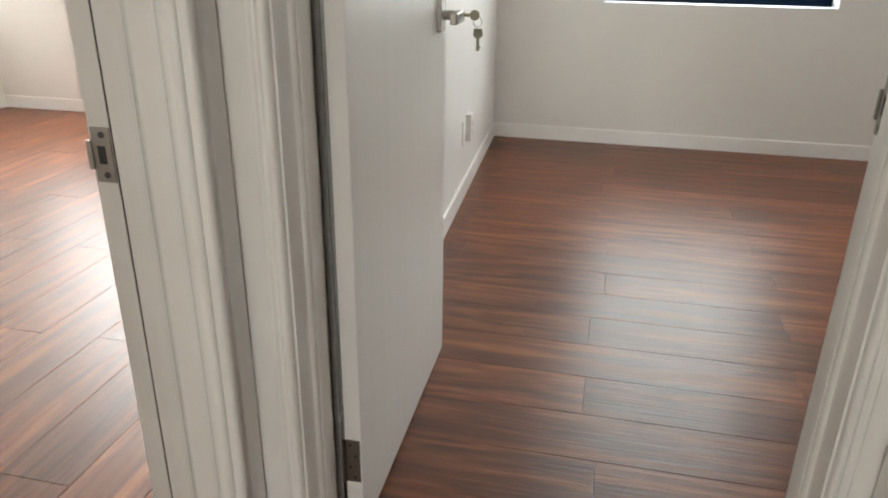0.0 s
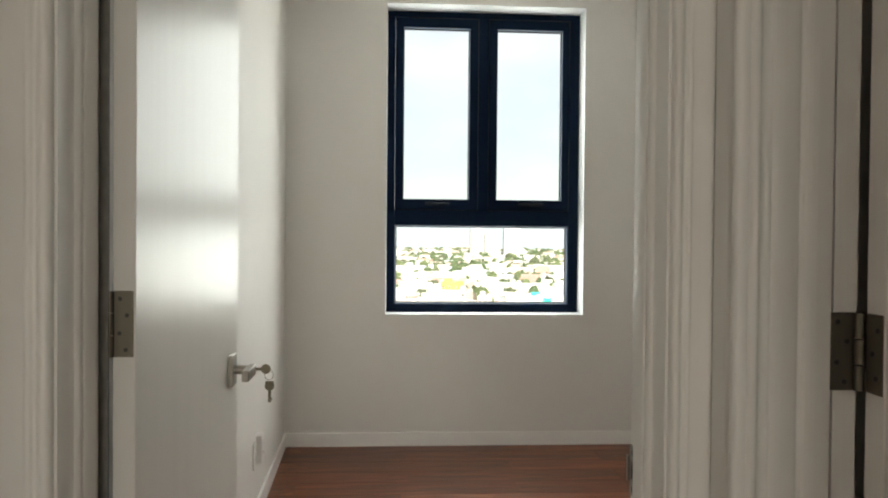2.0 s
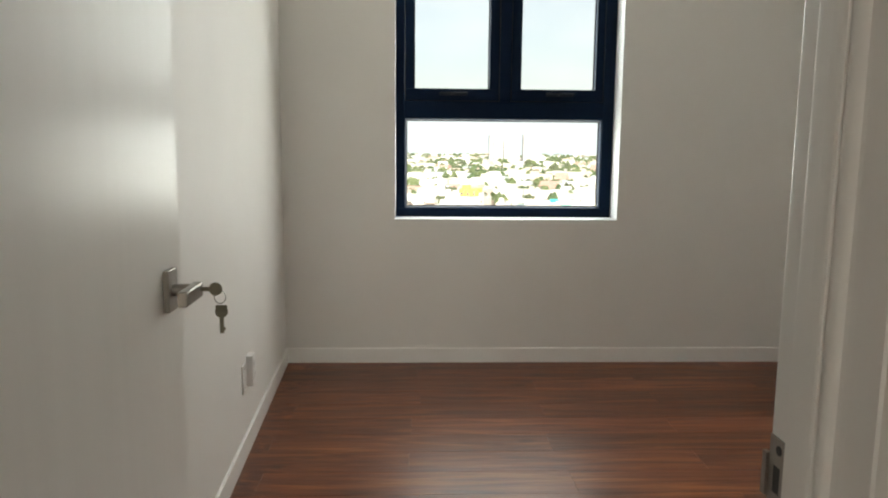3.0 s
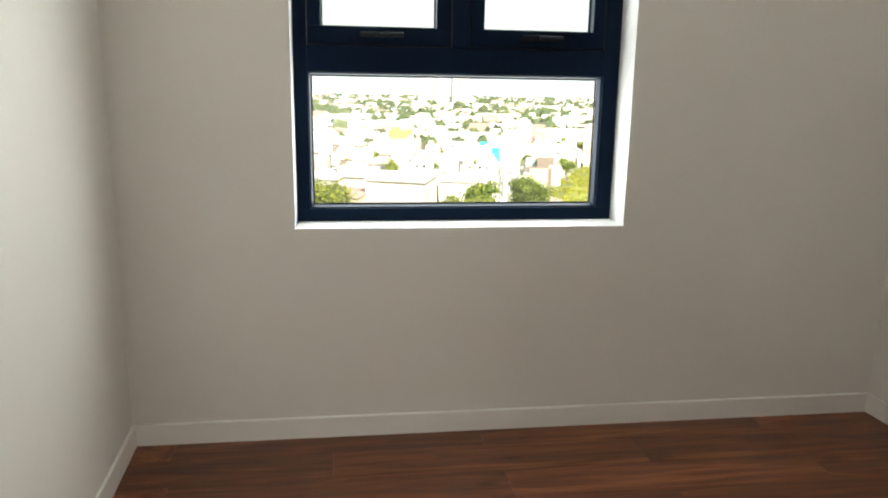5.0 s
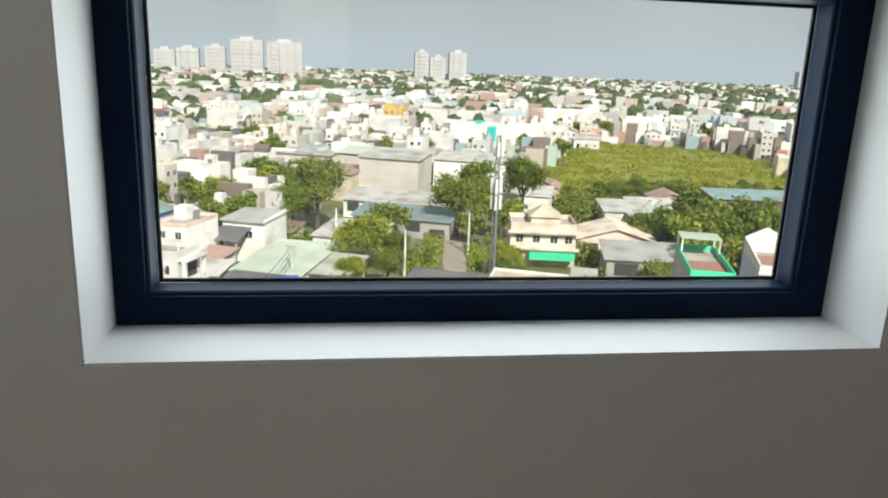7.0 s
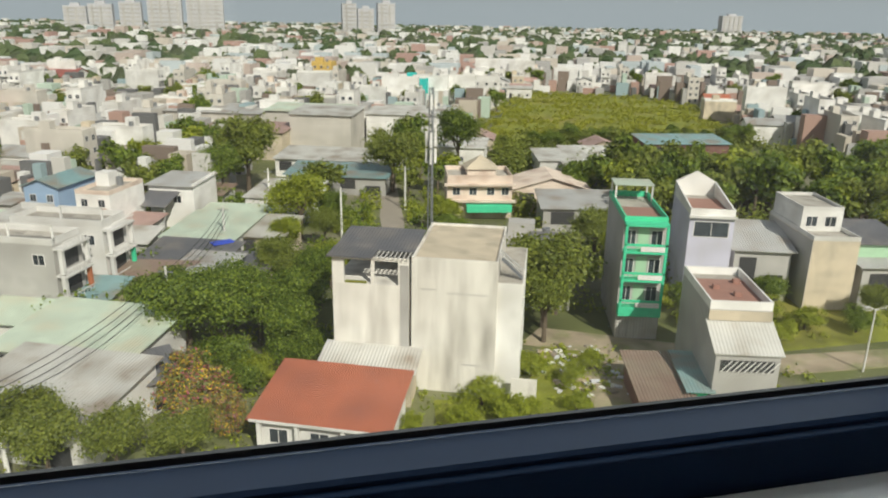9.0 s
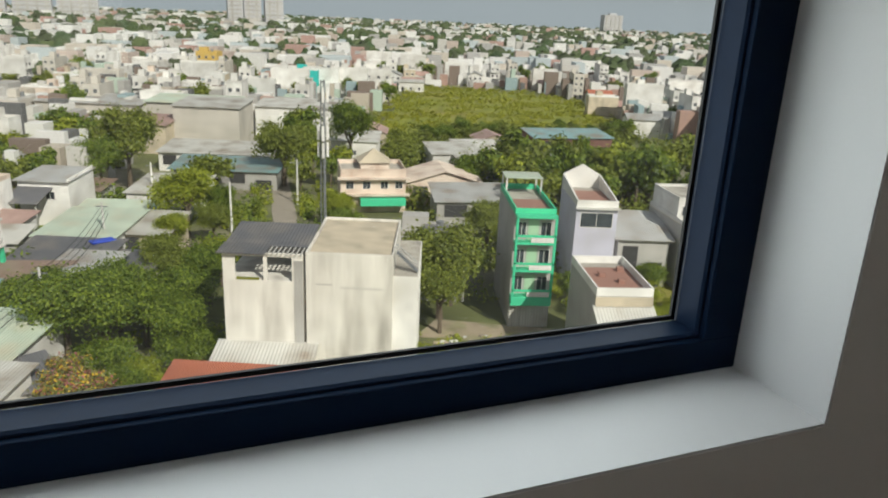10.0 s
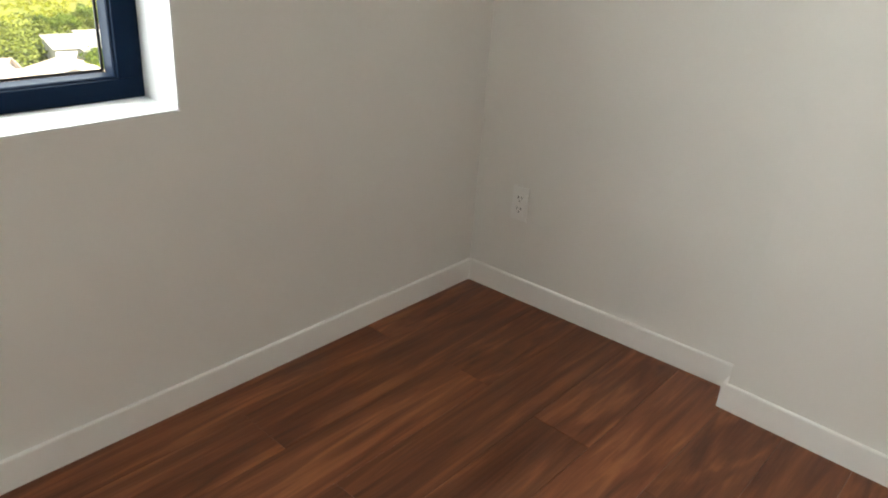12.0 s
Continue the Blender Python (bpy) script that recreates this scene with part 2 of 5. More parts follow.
def part(name, bm, material, parent=None, label="", smooth=False):
    me = bpy.data.meshes.new(name)
    bm.to_mesh(me)
    bm.free()
    me.materials.append(material)
    if smooth:
        me.polygons.foreach_set("use_smooth", [True] * len(me.polygons))
    ob = new(name, me)
    ob.parent = parent
    if label:
        tagged(ob, label)
    return ob


def boxes(name, material, parent, *bs, bevel=0.0, label=""):
    bm = bmesh.new()
    for b in bs:
        box(bm, *b)
    if bevel:
        soften(bm, bevel)
    return part(name, bm, material, parent, label)


def structure(ob, label, category):
    return tagged(ob, label, category, kind="structure")


# ---- rooms ----
H, YW, YB, YH = 3.08, 5.0, 1.312, 1.162          # ceiling, window wall, both faces of the wall to the hall
OX0, OX1, OZ0, OZ1 = 0.667, 2.008, 0.885, 2.965  # window opening
DX0, DX1, DH = 0.272, 1.146, 2.20               # bedroom door opening
HXL, HXR = 0.180, 1.222                          # hall walls
EAST_TURN, WEST_TURN = 3.2, 2.6                   # both side walls stand a little out of square
JY, SIDE0 = 1.058, 0.150                         # far and near jamb of the two side doors

structure(boxes("wall_north", M_WALL, None, (-0.14, OX0 - 0.004, YW, 5.30, 0, H), (OX1 + 0.004, 3.55, YW, 5.30, 0, H), (OX0 - 0.004, OX1 + 0.004, YW, 5.30, 0, OZ0 - 0.004), (OX0 - 0.004, OX1 + 0.004, YW, 5.30, OZ1 + 0.004, H)),
          "smooth warm white painted wall around the window", "wall")
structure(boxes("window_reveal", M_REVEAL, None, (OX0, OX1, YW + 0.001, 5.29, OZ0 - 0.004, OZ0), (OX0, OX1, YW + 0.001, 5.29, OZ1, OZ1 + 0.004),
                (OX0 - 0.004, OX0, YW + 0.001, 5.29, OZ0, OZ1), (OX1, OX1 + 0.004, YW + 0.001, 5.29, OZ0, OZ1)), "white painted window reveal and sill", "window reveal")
WEST = Matrix.Translation((0, YW, 0)) @ Matrix.Rotation(radians(WEST_TURN), 4, "Z")
bm = bmesh.new()
box(bm, -0.14, 0, -3.70, -0.001, 0, H, WEST)
structure(part("wall_west", bm, M_WALL), "smooth warm white painted bedroom wall", "wall")
EAST = Matrix.Translation((3.246, YW, 0)) @ Matrix.Rotation(radians(EAST_TURN), 4, "Z")      # from the window corner back to the column
bm = bmesh.new()
box(bm, 0, 0.30, -1.16, -0.001, 0, H, EAST)
structure(part("wall_east", bm, M_WALL), "smooth warm white painted bedroom wall", "wall")
bm = bmesh.new()
box(bm, 3.187, 3.55, YB, 3.87, 0, H)
structure(part("column_east", bm, M_WALL), "white painted column standing proud of the wall", "column")
structure(boxes("wall_south", M_WALL, None, (-0.06, DX0 - 0.03, YH, YB, 0, H), (DX1 + 0.03, 3.45, YH, YB, 0, H), (DX0 - 0.03, DX1 + 0.03, YH, YB, DH + 0.03, H)),
          "white painted wall between hall and bedroom", "wall")
structure(boxes("wall_hall_west", M_WALL, None, (0.004, HXL, JY + 0.03, YH, 0, H), (0.004, HXL, SIDE0, JY + 0.03, DH + 0.03, H), (0.004, HXL, -4.5, SIDE0 - 0.03, 0, H)),
          "white painted hall wall beside the door", "wall")
structure(boxes("wall_hall_east", M_WALL, None, (HXR, 1.374, JY + 0.03, YH, 0, H), (HXR, 1.374, SIDE0, JY + 0.03, DH + 0.03, H), (HXR, 1.374, -4.5, SIDE0 - 0.03, 0, H)),
          "white painted hall wall beside the door", "wall")
structure(boxes("wall_hall_south", M_WALL, None, (0.004, 1.386, -4.7, -4.5, 2.3, H), (0.004, 1.386, -4.7, -4.5, 0, 0.1)), "plain white wall closing the hall", "wall")
structure(boxes("wall_west_room", M_WALL, None, (-3.90, -3.78, -1.0, 4.87, 0, H), (-3.90, -3.65, 4.87, 5.0, 0, H), (-2.05, -0.14, 4.87, 5.0, 0, H), (-3.65, -2.05, 4.87, 5.0, 0, 0.90), (-3.65, -2.05, 4.87, 5.0, 2.9, H),
                (-3.9, 0.004, -1.12, -1.0, 0, H)), "bright white painted walls of the next room", "wall")
structure(boxes("wall_east_room", M_WALL, None, (3.3, 3.45, -1.0, YH, 0, H), (1.386, 3.45, -1.12, -1.0, 0, H)), "plain white walls of the unlit room", "wall")
structure(boxes("ceiling", M_CEIL, None, (-3.9, 3.55, -4.7, 5.3, H, H + 0.15)), "plain white painted ceiling", "ceiling")
floor = structure(boxes("floor", M_SUB, None, (-3.9, 3.55, -4.7, 5.0, -0.20, -0.012)), "reddish brown laminate plank floor with satin sheen", "floor")


def baseboard(name, x0, x1, y0, y1, m=None):
    """Flat white skirting with an eased top edge."""
    bm = bmesh.new()
    box(bm, x0, x1, y0, y1, 0, 0.092, m)
    top = [e for e in bm.edges if all(v.co.z > 0.08 for v in e.verts)]
    bmesh.ops.bevel(bm, geom=top, offset=0.006, segments=2, profile=0.5, affect="EDGES")
    return structure(part(name, bm, M_BASE), "flat white painted skirting board", "baseboard")


T = 0.014
baseboard("baseboard_north", 0.002, 3.244, YW - T, YW)
baseboard("baseboard_west", 0, T, -3.68, -T, WEST)
baseboard("baseboard_east", -T, 0, -1.12, -T, EAST)
baseboard("baseboard_column", 3.187 - T, 3.187, YB, 3.87)
baseboard("baseboard_column_end", 3.187 - T, 3.300, 3.87, 3.87 + T)
baseboard("baseboard_south", DX1 + 0.11, 3.187, YB, YB + T)
baseboard("baseboard_west_room_north", -3.78, -0.14, 4.87 - T, 4.87)
baseboard("baseboard_west_room_west", -3.78, -3.78 + T, -1.0, 4.87 - T)

# ---- door linings ----
# across the lining: the hall edge, a rounded bead, a raised stop, the seal groove, then the rebate
JAMB = ((0, 0), (0.046, 0), (0.050, 0.006), (0.056, 0.009), (0.062, 0.009), (0.066, 0.006), (0.068, 0.012), (0.108, 0.012), (0.110, 0.010), (0.110, -0.022), (0.1135, -0.022), (0.1135, 0.0), (0.152, 0), (0.152, -0.03), (0, -0.03))
# the deeper linings of the side doors: a bead on the hall edge, a hollow, two flats and the seal groove
SIDE_JAMB = ((0, -0.012), (0.002, -0.003), (0.008, 0.002), (0.015, 0.002), (0.020, -0.003), (0.0215, -0.013), (0.036, -0.012), (0.040, -0.004), (0.078, -0.004), (0.083, -0.009), (0.090, 0.001), (0.1285, 0.001), (0.130, 0.0),
             (0.130, -0.022), (0.1335, -0.022), (0.1335, 0.0), (0.170, 0), (0.170, -0.03), (0, -0.03))
# across the casing, from its inner edge outwards
CASING = ((0, 0), (0, 0.010), (0.004, 0.016), (0.012, 0.018), (0.018, 0.015), (0.022, 0.011), (0.027, 0.011), (0.032, 0.015), (0.038, 0.015), (0.042, 0.012), (0.088, 0.012), (0.092, 0.009), (0.092, 0))


def eased(profile, last):
    """The outline with its corners up to the one numbered last cut twice, as worn paint rounds them."""
    pts, stop = list(profile), last
    for _ in range(2):
        out = [pts[0]]
        for (ax, ay), (bx, by), (cx, cy) in zip(pts, pts[1:], pts[2:stop + 2]):
            out += [(0.72 * bx + 0.28 * ax, 0.72 * by + 0.28 * ay), (0.72 * bx + 0.28 * cx, 0.72 * by + 0.28 * cy)]
        out += pts[stop + 1:]
        pts, stop = out, 2 * stop
    return pts


JAMB, SIDE_JAMB, CASING = eased(JAMB, 7), eased(SIDE_JAMB, 11), eased(CASING, 10)


def lining(name, label, jambs, casings, top, profile=JAMB):
    """One door lining: jamb boards and casings, each a part."""
    root = structure(new(name), label, "door frame")
    for put in jambs:
        bm = bmesh.new()
        prism(bm, profile, 0, top, put)
        part("jamb", bm, M_TRIM, root)
    for put, width in casings:
        bm = bmesh.new()
        prism(bm, [(u * width / 0.092, v) for u, v in CASING], 0, top, put)
        part("casing", bm, M_TRIM, root)
    return root


frame_1 = lining("door_frame_1", "white moulded wooden lining of the bedroom door",
                 [lambda u, v, w: (DX0 + v, YH - 0.002 + u, w), lambda u, v, w: (DX1 - v, YH - 0.002 + u, w)],
                 [(lambda u, v, w: (DX0 - 0.004 - u, YH - v, w), 0.083), (lambda u, v, w: (DX1 + 0.004 + u, YH - v, w), 0.066),
                  (lambda u, v, w: (DX1 + 0.004 + u, YB + v, w), 0.080), (lambda u, v, w: (DX0 - 0.004 - u, YB + v, w), 0.080)], DH)
# grey strip added as the shade in the gap between jamb and leaf
boxes("gap_strip", M_GAP_SHADE, frame_1, (DX0 + 0.001, 0.2875, 1.300, 1.305, 0.005, DH), label="dark grey strip standing in for the gap's shade")
# black strip put in as the shade of the lining's groove
boxes("gap_strip", M_GASKET, frame_1, (DX1 + 0.0015, DX1 + 0.02, YH + 0.1082, YH + 0.1113, 0.005, DH), label="black strip standing in for the groove's shade")
frame_2 = lining("door_frame_2", "white moulded wooden lining of the next room's door",
                 [lambda u, v, w: (HXL + 0.002 - u, JY - v, w), lambda u, v, w: (HXL + 0.002 - u, SIDE0 + v, w)],
                 [(lambda u, v, w: (HXL + v, JY + 0.004 + u, w), 0.086), (lambda u, v, w: (HXL + v, SIDE0 - 0.004 - u, w), 0.092)], DH, SIDE_JAMB)
# black strip keeps this groove dark in place of its own shade
boxes("gap_strip", M_GASKET, frame_2, (0.0484, 0.0521, JY + 0.0015, JY + 0.02, 0.005, DH), label="black strip standing in for the groove's shade")
frame_3 = lining("door_frame_3", "white moulded wooden lining of the dark room's door",
                 [lambda u, v, w: (HXR - 0.002 + 0.9 * u, JY - v, w), lambda u, v, w: (HXR - 0.002 + 0.9 * u, SIDE0 + v, w)],
                 [(lambda u, v, w: (HXR - v, JY + 0.004 + u, w), 0.086), (lambda u, v, w: (HXR - v, SIDE0 - 0.004 - u, w), 0.092)], DH, SIDE_JAMB)


# ---- window ----
def bar(name, mat_, parent, b, bevel=0.002, label=""):
    return boxes(name, mat_, parent, b, bevel=bevel, label=label)


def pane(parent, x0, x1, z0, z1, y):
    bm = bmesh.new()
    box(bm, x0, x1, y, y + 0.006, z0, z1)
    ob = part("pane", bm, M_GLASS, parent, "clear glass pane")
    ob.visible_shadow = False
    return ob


def window():
    root = structure(new("window_1"), "dark navy aluminium window with two closed sashes over a fixed pane", "window")
    yf, yb, yg = 5.165, 5.240, 5.226
    x0, x1, z0, zt, zs, z1 = 0.720, 1.942, 0.937, 1.490, 1.592, 2.925     # clear openings of the frame
    bar("frame_bottom", M_FRAME, root, (OX0, OX1, yf, yb, OZ0, z0))
    bar("frame_top", M_FRAME, root, (OX0, OX1, yf, yb, z1, OZ1))
    bar("frame_left", M_FRAME, root, (OX0, x0, yf, yb, z0, z1))
    bar("frame_right", M_FRAME, root, (x1, OX1, yf, yb, z0, z1))
    bar("transom", M_FRAME, root, (x0, x1, yf, yb, zt, zs))
    bar("mullion", M_FRAME, root, (1.300, 1.368, yf, yb, zs, z1))
    # paler-painted glazing bead round the fixed pane, a step behind the frame's face
    slope = ((0, 0), (0, 0.004), (0.004, 0.007), (0.040, 0.011), (0.044, 0.009), (0.044, 0))
    for put, a, b in ((lambda u, v, w: (w, yf + 0.010 + u, z0 + v), x0, x1), (lambda u, v, w: (w, yf + 0.010 + u, zt - v), x0, x1),
                      (lambda u, v, w: (x0 + v, yf + 0.010 + u, w), z0, zt), (lambda u, v, w: (x1 - v, yf + 0.010 + u, w), z0, zt)):
        bm = bmesh.new()
        prism(bm, slope, a, b, put)
        part("glazing_bead", bm, M_BEAD, root, "navy glazing bead with the sky's sheen painted on")
    g, k = 0.007, 0.010
    boxes("gasket", M_GASKET, root, (x0 + k, x1 - k, yg - 0.006, yg - 0.001, z0 + k, z0 + k + g), (x0 + k, x1 - k, yg - 0.006, yg - 0.001, zt - k - g, zt - k),
          (x0 + k, x0 + k + g, yg - 0.006, yg - 0.001, z0 + k + g, zt - k - g), (x1 - k - g, x1 - k, yg - 0.006, yg - 0.001, z0 + k + g, zt - k - g))
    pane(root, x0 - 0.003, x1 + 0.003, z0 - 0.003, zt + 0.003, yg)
    for sx0, sx1, px0, px1 in ((x0 + 0.006, 1.294, 0.777, 1.237), (1.374, x1 - 0.006, 1.432, 1.889)):
        a, b, pz0, pz1 = zs + 0.006, z1 - 0.006, 1.666, 2.856
        ya, yc = yf + 0.008, yf + 0.085
        sash = bar("sash", M_FRAME, root, (sx0, sx1, ya, yc, a, pz0), label="navy aluminium casement sash")
        bar("sash_rail", M_FRAME, sash, (sx0, sx1, ya, yc, pz1, b))
        bar("sash_stile", M_FRAME, sash, (sx0, px0, ya, yc, pz0, pz1))
        bar("sash_stile", M_FRAME, sash, (px1, sx1, ya, yc, pz0, pz1))
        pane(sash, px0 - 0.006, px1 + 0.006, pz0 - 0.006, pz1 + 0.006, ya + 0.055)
        e = 0.006
        boxes("gasket", M_GASKET, sash, (px0, px1, ya + 0.048, ya + 0.053, pz0, pz0 + e), (px0, px1, ya + 0.048, ya + 0.053, pz1 - e, pz1),
              (px0, px0 + e, ya + 0.048, ya + 0.053, pz0 + e, pz1 - e), (px1 - e, px1, ya + 0.048, ya + 0.053, pz0 + e, pz1 - e))
        c = (px0 + px1) / 2 + 0.01
        bm = bmesh.new()
        box(bm, c - 0.085, c + 0.085, ya - 0.010, ya, 1.626, 1.648)
        box(bm, c - 0.012, c + 0.012, ya - 0.032, ya - 0.008, 1.629, 1.645)
        box(bm, c - 0.012, c + 0.085, ya - 0.038, ya - 0.026, 1.629, 1.645)
        soften(bm, 0.003)
        part("handle", bm, M_HANDLE, sash, "slim dark metal casement handle")
        boxes("gap_strip", M_GASKET, sash, (sx0 - 0.006, sx1 + 0.006, ya + 0.012, ya + 0.02, a - 0.005, a), (sx0 - 0.006, sx1 + 0.006, ya + 0.012, ya + 0.02, b, b + 0.005),
              (sx0 - 0.005, sx0, ya + 0.012, ya + 0.02, a, b), (sx1, sx1 + 0.005, ya + 0.012, ya + 0.02, a, b))
    return root


window()


# ---- doors ----
def hinge(root, m, h=0.108, other=True):
    """A butt hinge: knuckle along local z, leaves along local x and -x, with screws."""
    bm = bmesh.new()
    for i in range(3):
        tube(bm, (0, -0.006, -h / 2 + i * h / 3 + 0.0008), (0, -0.006, -h / 2 + (i + 1) * h / 3 - 0.0008), 0.0065)
    bm.transform(m)
    hg = part("hinge", bm, M_HINGE, root, "brushed steel butt hinge", smooth=False)
    for s in ((1, -1) if other else (1,)):
        bm = bmesh.new()
        box(bm, 0.004, 0.036, -0.0012, 0.0012, -h / 2, h / 2)
        soften(bm, 0.0005, 1)
        if s < 0:
            bm.transform(Matrix.Rotation(radians(s * 90), 4, "Z"))
        bm.transform(m)
        part("hinge_leaf", bm, M_HINGE, hg)
        bm = bmesh.new()
        for k, (u, w) in enumerate(((0.024, -0.39), (0.014, -0.14), (0.026, 0.13), (0.015, 0.38))):
            tube(bm, (u, -0.0019, w * h), (u, 0, w * h), 0.0035, seg=10)
        if s < 0:
            bm.transform(Matrix.Rotation(radians(-90), 4, "Z"))
        bm.transform(m)
        part("screw", bm, M_HOLE, hg)
    return hg


LEAF = Matrix.Translation((0.288, 1.318, 0)) @ Matrix.Rotation(radians(1.0), 4, "Z")


def bedroom_door():
    root = structure(new("door_1"), "open glossy white flush door with a steel lever and hanging key", "door")
    bm = bmesh.new()
    box(bm, 0, 0.036, 0, 0.822, 0.010, 2.185)
    soften(bm, 0.002)
    leaf = part("leaf", bm, M_DOOR, root)
    # rose, lever and lock
    bm = bmesh.new()
    box(bm, 0.036, 0.047, 0.705, 0.760, 1.003, 1.085)
    soften(bm, 0.002)
    rose = part("rose", bm, M_STEEL, root, "square brushed steel handle plate")
    bm = bmesh.new()
    tube(bm, (0.046, 0.732, 1.044), (0.090, 0.732, 1.044), 0.012, seg=16)
    part("spindle_neck", bm, M_STEEL, rose, smooth=False)
    bm = bmesh.new()
    box(bm, 0.082, 0.100, 0.640, 0.746, 1.029, 1.058)
    soften(bm, 0.003)
    part("lever", bm, M_STEEL, rose, "flat brushed steel lever")
    root.matrix_basis = LEAF
    for z in (0.20, 1.251, 2.00):
        hinge(root, Matrix.Translation((-0.003, 0.0, z)) @ Matrix.Rotation(0, 4, "Z"), other=False)
    return root


bedroom_door()


def key_bunch():
    """The key in the lever's lock with a second key on its ring."""
    bm = bmesh.new()
    box(bm, 0.112, 0.128, 0.7695, 0.7725, 0.996, 1.004)
    tube(bm, (0.140, 0.7695, 1.000), (0.140, 0.7725, 1.000), 0.013, seg=18)
    key = part("door_key", bm, M_KEY)
    tagged(key, "dull metal key in the lever lock, spare on its ring", "key")
    bm = bmesh.new()
    n = 18
    pts = [Vector((0.148 + 0.011 * math.sin(2 * math.pi * i / n), 0.771, 0.984 + 0.013 * math.cos(2 * math.pi * i / n))) for i in range(n)]
    for i in range(n):
        tube(bm, pts[i], pts[(i + 1) % n], 0.0011, seg=6)
    part("ring", bm, M_STEEL, key, "thin steel split ring")
    bm = bmesh.new()
    tube(bm, (0.150, 0.769, 0.955), (0.150, 0.7715, 0.955), 0.0125, seg=18)
    box(bm, 0.139, 0.161, 0.769, 0.7715, 0.955, 0.968)
    box(bm, 0.146, 0.154, 0.769, 0.7715, 0.912, 0.945)
    box(bm, 0.154, 0.157, 0.769, 0.7715, 0.918, 0.924)
    part("spare_key", bm, M_KEY, key, "dull brass spare key")
    key.matrix_basis = LEAF @ Matrix.Translation((-0.012, -0.040, 0.046))


key_bunch()


def side_door():
    """The door of the unlit room, swung open into it, its hinge edge towards the hall."""
    root = structure(new("door_2"), "white flush door standing open into the dark room", "door")
    bm = bmesh.new()
    box(bm, 1.3800, 2.25, 1.008, 1.048, 0.010, 2.185)
    soften(bm, 0.002)
    part("leaf", bm, M_DOOR, root)
    for z in (0.20, 1.246, 2.00):
        h = 0.106
        bm = bmesh.new()
        for i in range(3):
            tube(bm, (1.3720, JY - 0.008, z - h / 2 + i * h / 3 + 0.0008), (1.3720, JY - 0.008, z - h / 2 + (i + 1) * h / 3 - 0.0008), 0.0065)
        hg = part("hinge", bm, M_HINGE, root, "brushed steel butt hinge")
        boxes("hinge_leaf", M_HINGE, hg, (1.3360, 1.3690, JY - 0.002, JY + 0.001, z - h / 2, z + h / 2), bevel=0.0005)
        boxes("hinge_leaf", M_HINGE, hg, (1.3785, 1.3810, 1.012, JY - 0.014, z - h / 2, z + h / 2), bevel=0.0005)
        for u, w in ((1.3550, -0.39), (1.3440, -0.14), (1.3580, 0.13), (1.3450, 0.38)):
            bm = bmesh.new()
            tube(bm, (u, JY - 0.003, z + w * h), (u, JY, z + w * h), 0.0035, seg=10)
            part("screw", bm, M_HOLE, hg)
        for u, w in ((1.024, -0.3), (1.032, 0.0), (1.022, 0.3)):
            bm = bmesh.new()
            tube(bm, (1.3775, u, z + w * h), (1.3810, u, z + w * h), 0.0035, seg=10)
            part("screw", bm, M_HOLE, hg)
    return root


side_door()


def strike_plate(m, label):
    """A strike plate with its latch hole and two screws; local x across, z up, facing -y."""
    bm = bmesh.new()
    box(bm, -0.016, 0.016, -0.0015, 0.0, -0.042, -0.014)
    box(bm, -0.016, 0.016, -0.0015, 0.0, 0.014, 0.042)
    box(bm, -0.016, -0.008, -0.0015, 0.0, -0.014, 0.014)
    box(bm, 0.006, 0.016, -0.0015, 0.0, -0.014, 0.014)
    box(bm, -0.024, -0.016, -0.0045, 0.0, -0.022, 0.022)
    bm.transform(m)
    ob = part("strike_plate", bm, M_STEEL)
    tagged(ob, label, "strike plate")
    bm = bmesh.new()
    box(bm, -0.008, 0.006, -0.0006, 0.0, -0.014, 0.014)
    bm.transform(m)
    part("latch_hole", bm, M_HOLE, ob, "dark latch opening")
    for z in (-0.031, 0.031):
        bm = bmesh.new()
        tube(bm, (0.002, -0.0022, z), (0.002, 0, z), 0.005, seg=12)
        bm.transform(m)
        part("screw", bm, M_HOLE, ob)
    return ob


strike_plate(Matrix.Translation((0.0320, JY - 0.001, 0.918)), "brushed steel strike plate on the white jamb")
strike_plate(Matrix.Translation((DX1 - 0.001, 1.296, 1.008)) @ Matrix.Rotation(radians(-90), 4, "Z"), "brushed steel strike plate on the bedroom jamb")


def outlet(m, label, deep=0.0):
    """A double wall outlet: plate, insert and six slots; faces local -y."""
    bm = bmesh.new()
    box(bm, -0.035, 0.035, -0.006, deep, -0.068, 0.068)
    soften(bm, 0.002)
    bm.transform(m)
    ob = part("wall_outlet", bm, M_PLATE)
    tagged(ob, label, "outlet")
    bm = bmesh.new()
    box(bm, -0.018, 0.018, -0.0078, -0.005, -0.047, 0.047)
    soften(bm, 0.001, 1)
    bm.transform(m)
    part("socket_insert", bm, M_PLATE, ob)
    for z in (-0.022, 0.022):
        bm = bmesh.new()
        for x, w, h in ((-0.008, 0.003, 0.010), (0.008, 0.003, 0.010)):
            box(bm, x - w / 2, x + w / 2, -0.0082, -0.007, z + 0.003 - h / 2, z + 0.003 + h / 2)
        tube(bm, (0, -0.0082, z - 0.011), (0, -0.007, z - 0.011), 0.003, seg=10)
        bm.transform(m)
        part("socket_slot", bm, M_HOLE, ob)
    return ob


outlet(WEST @ Matrix.Translation((0.022, -1.235, 0.345)) @ Matrix.Rotation(radians(90), 4, "Z"), "white plastic double outlet on a raised wall box", 0.028)


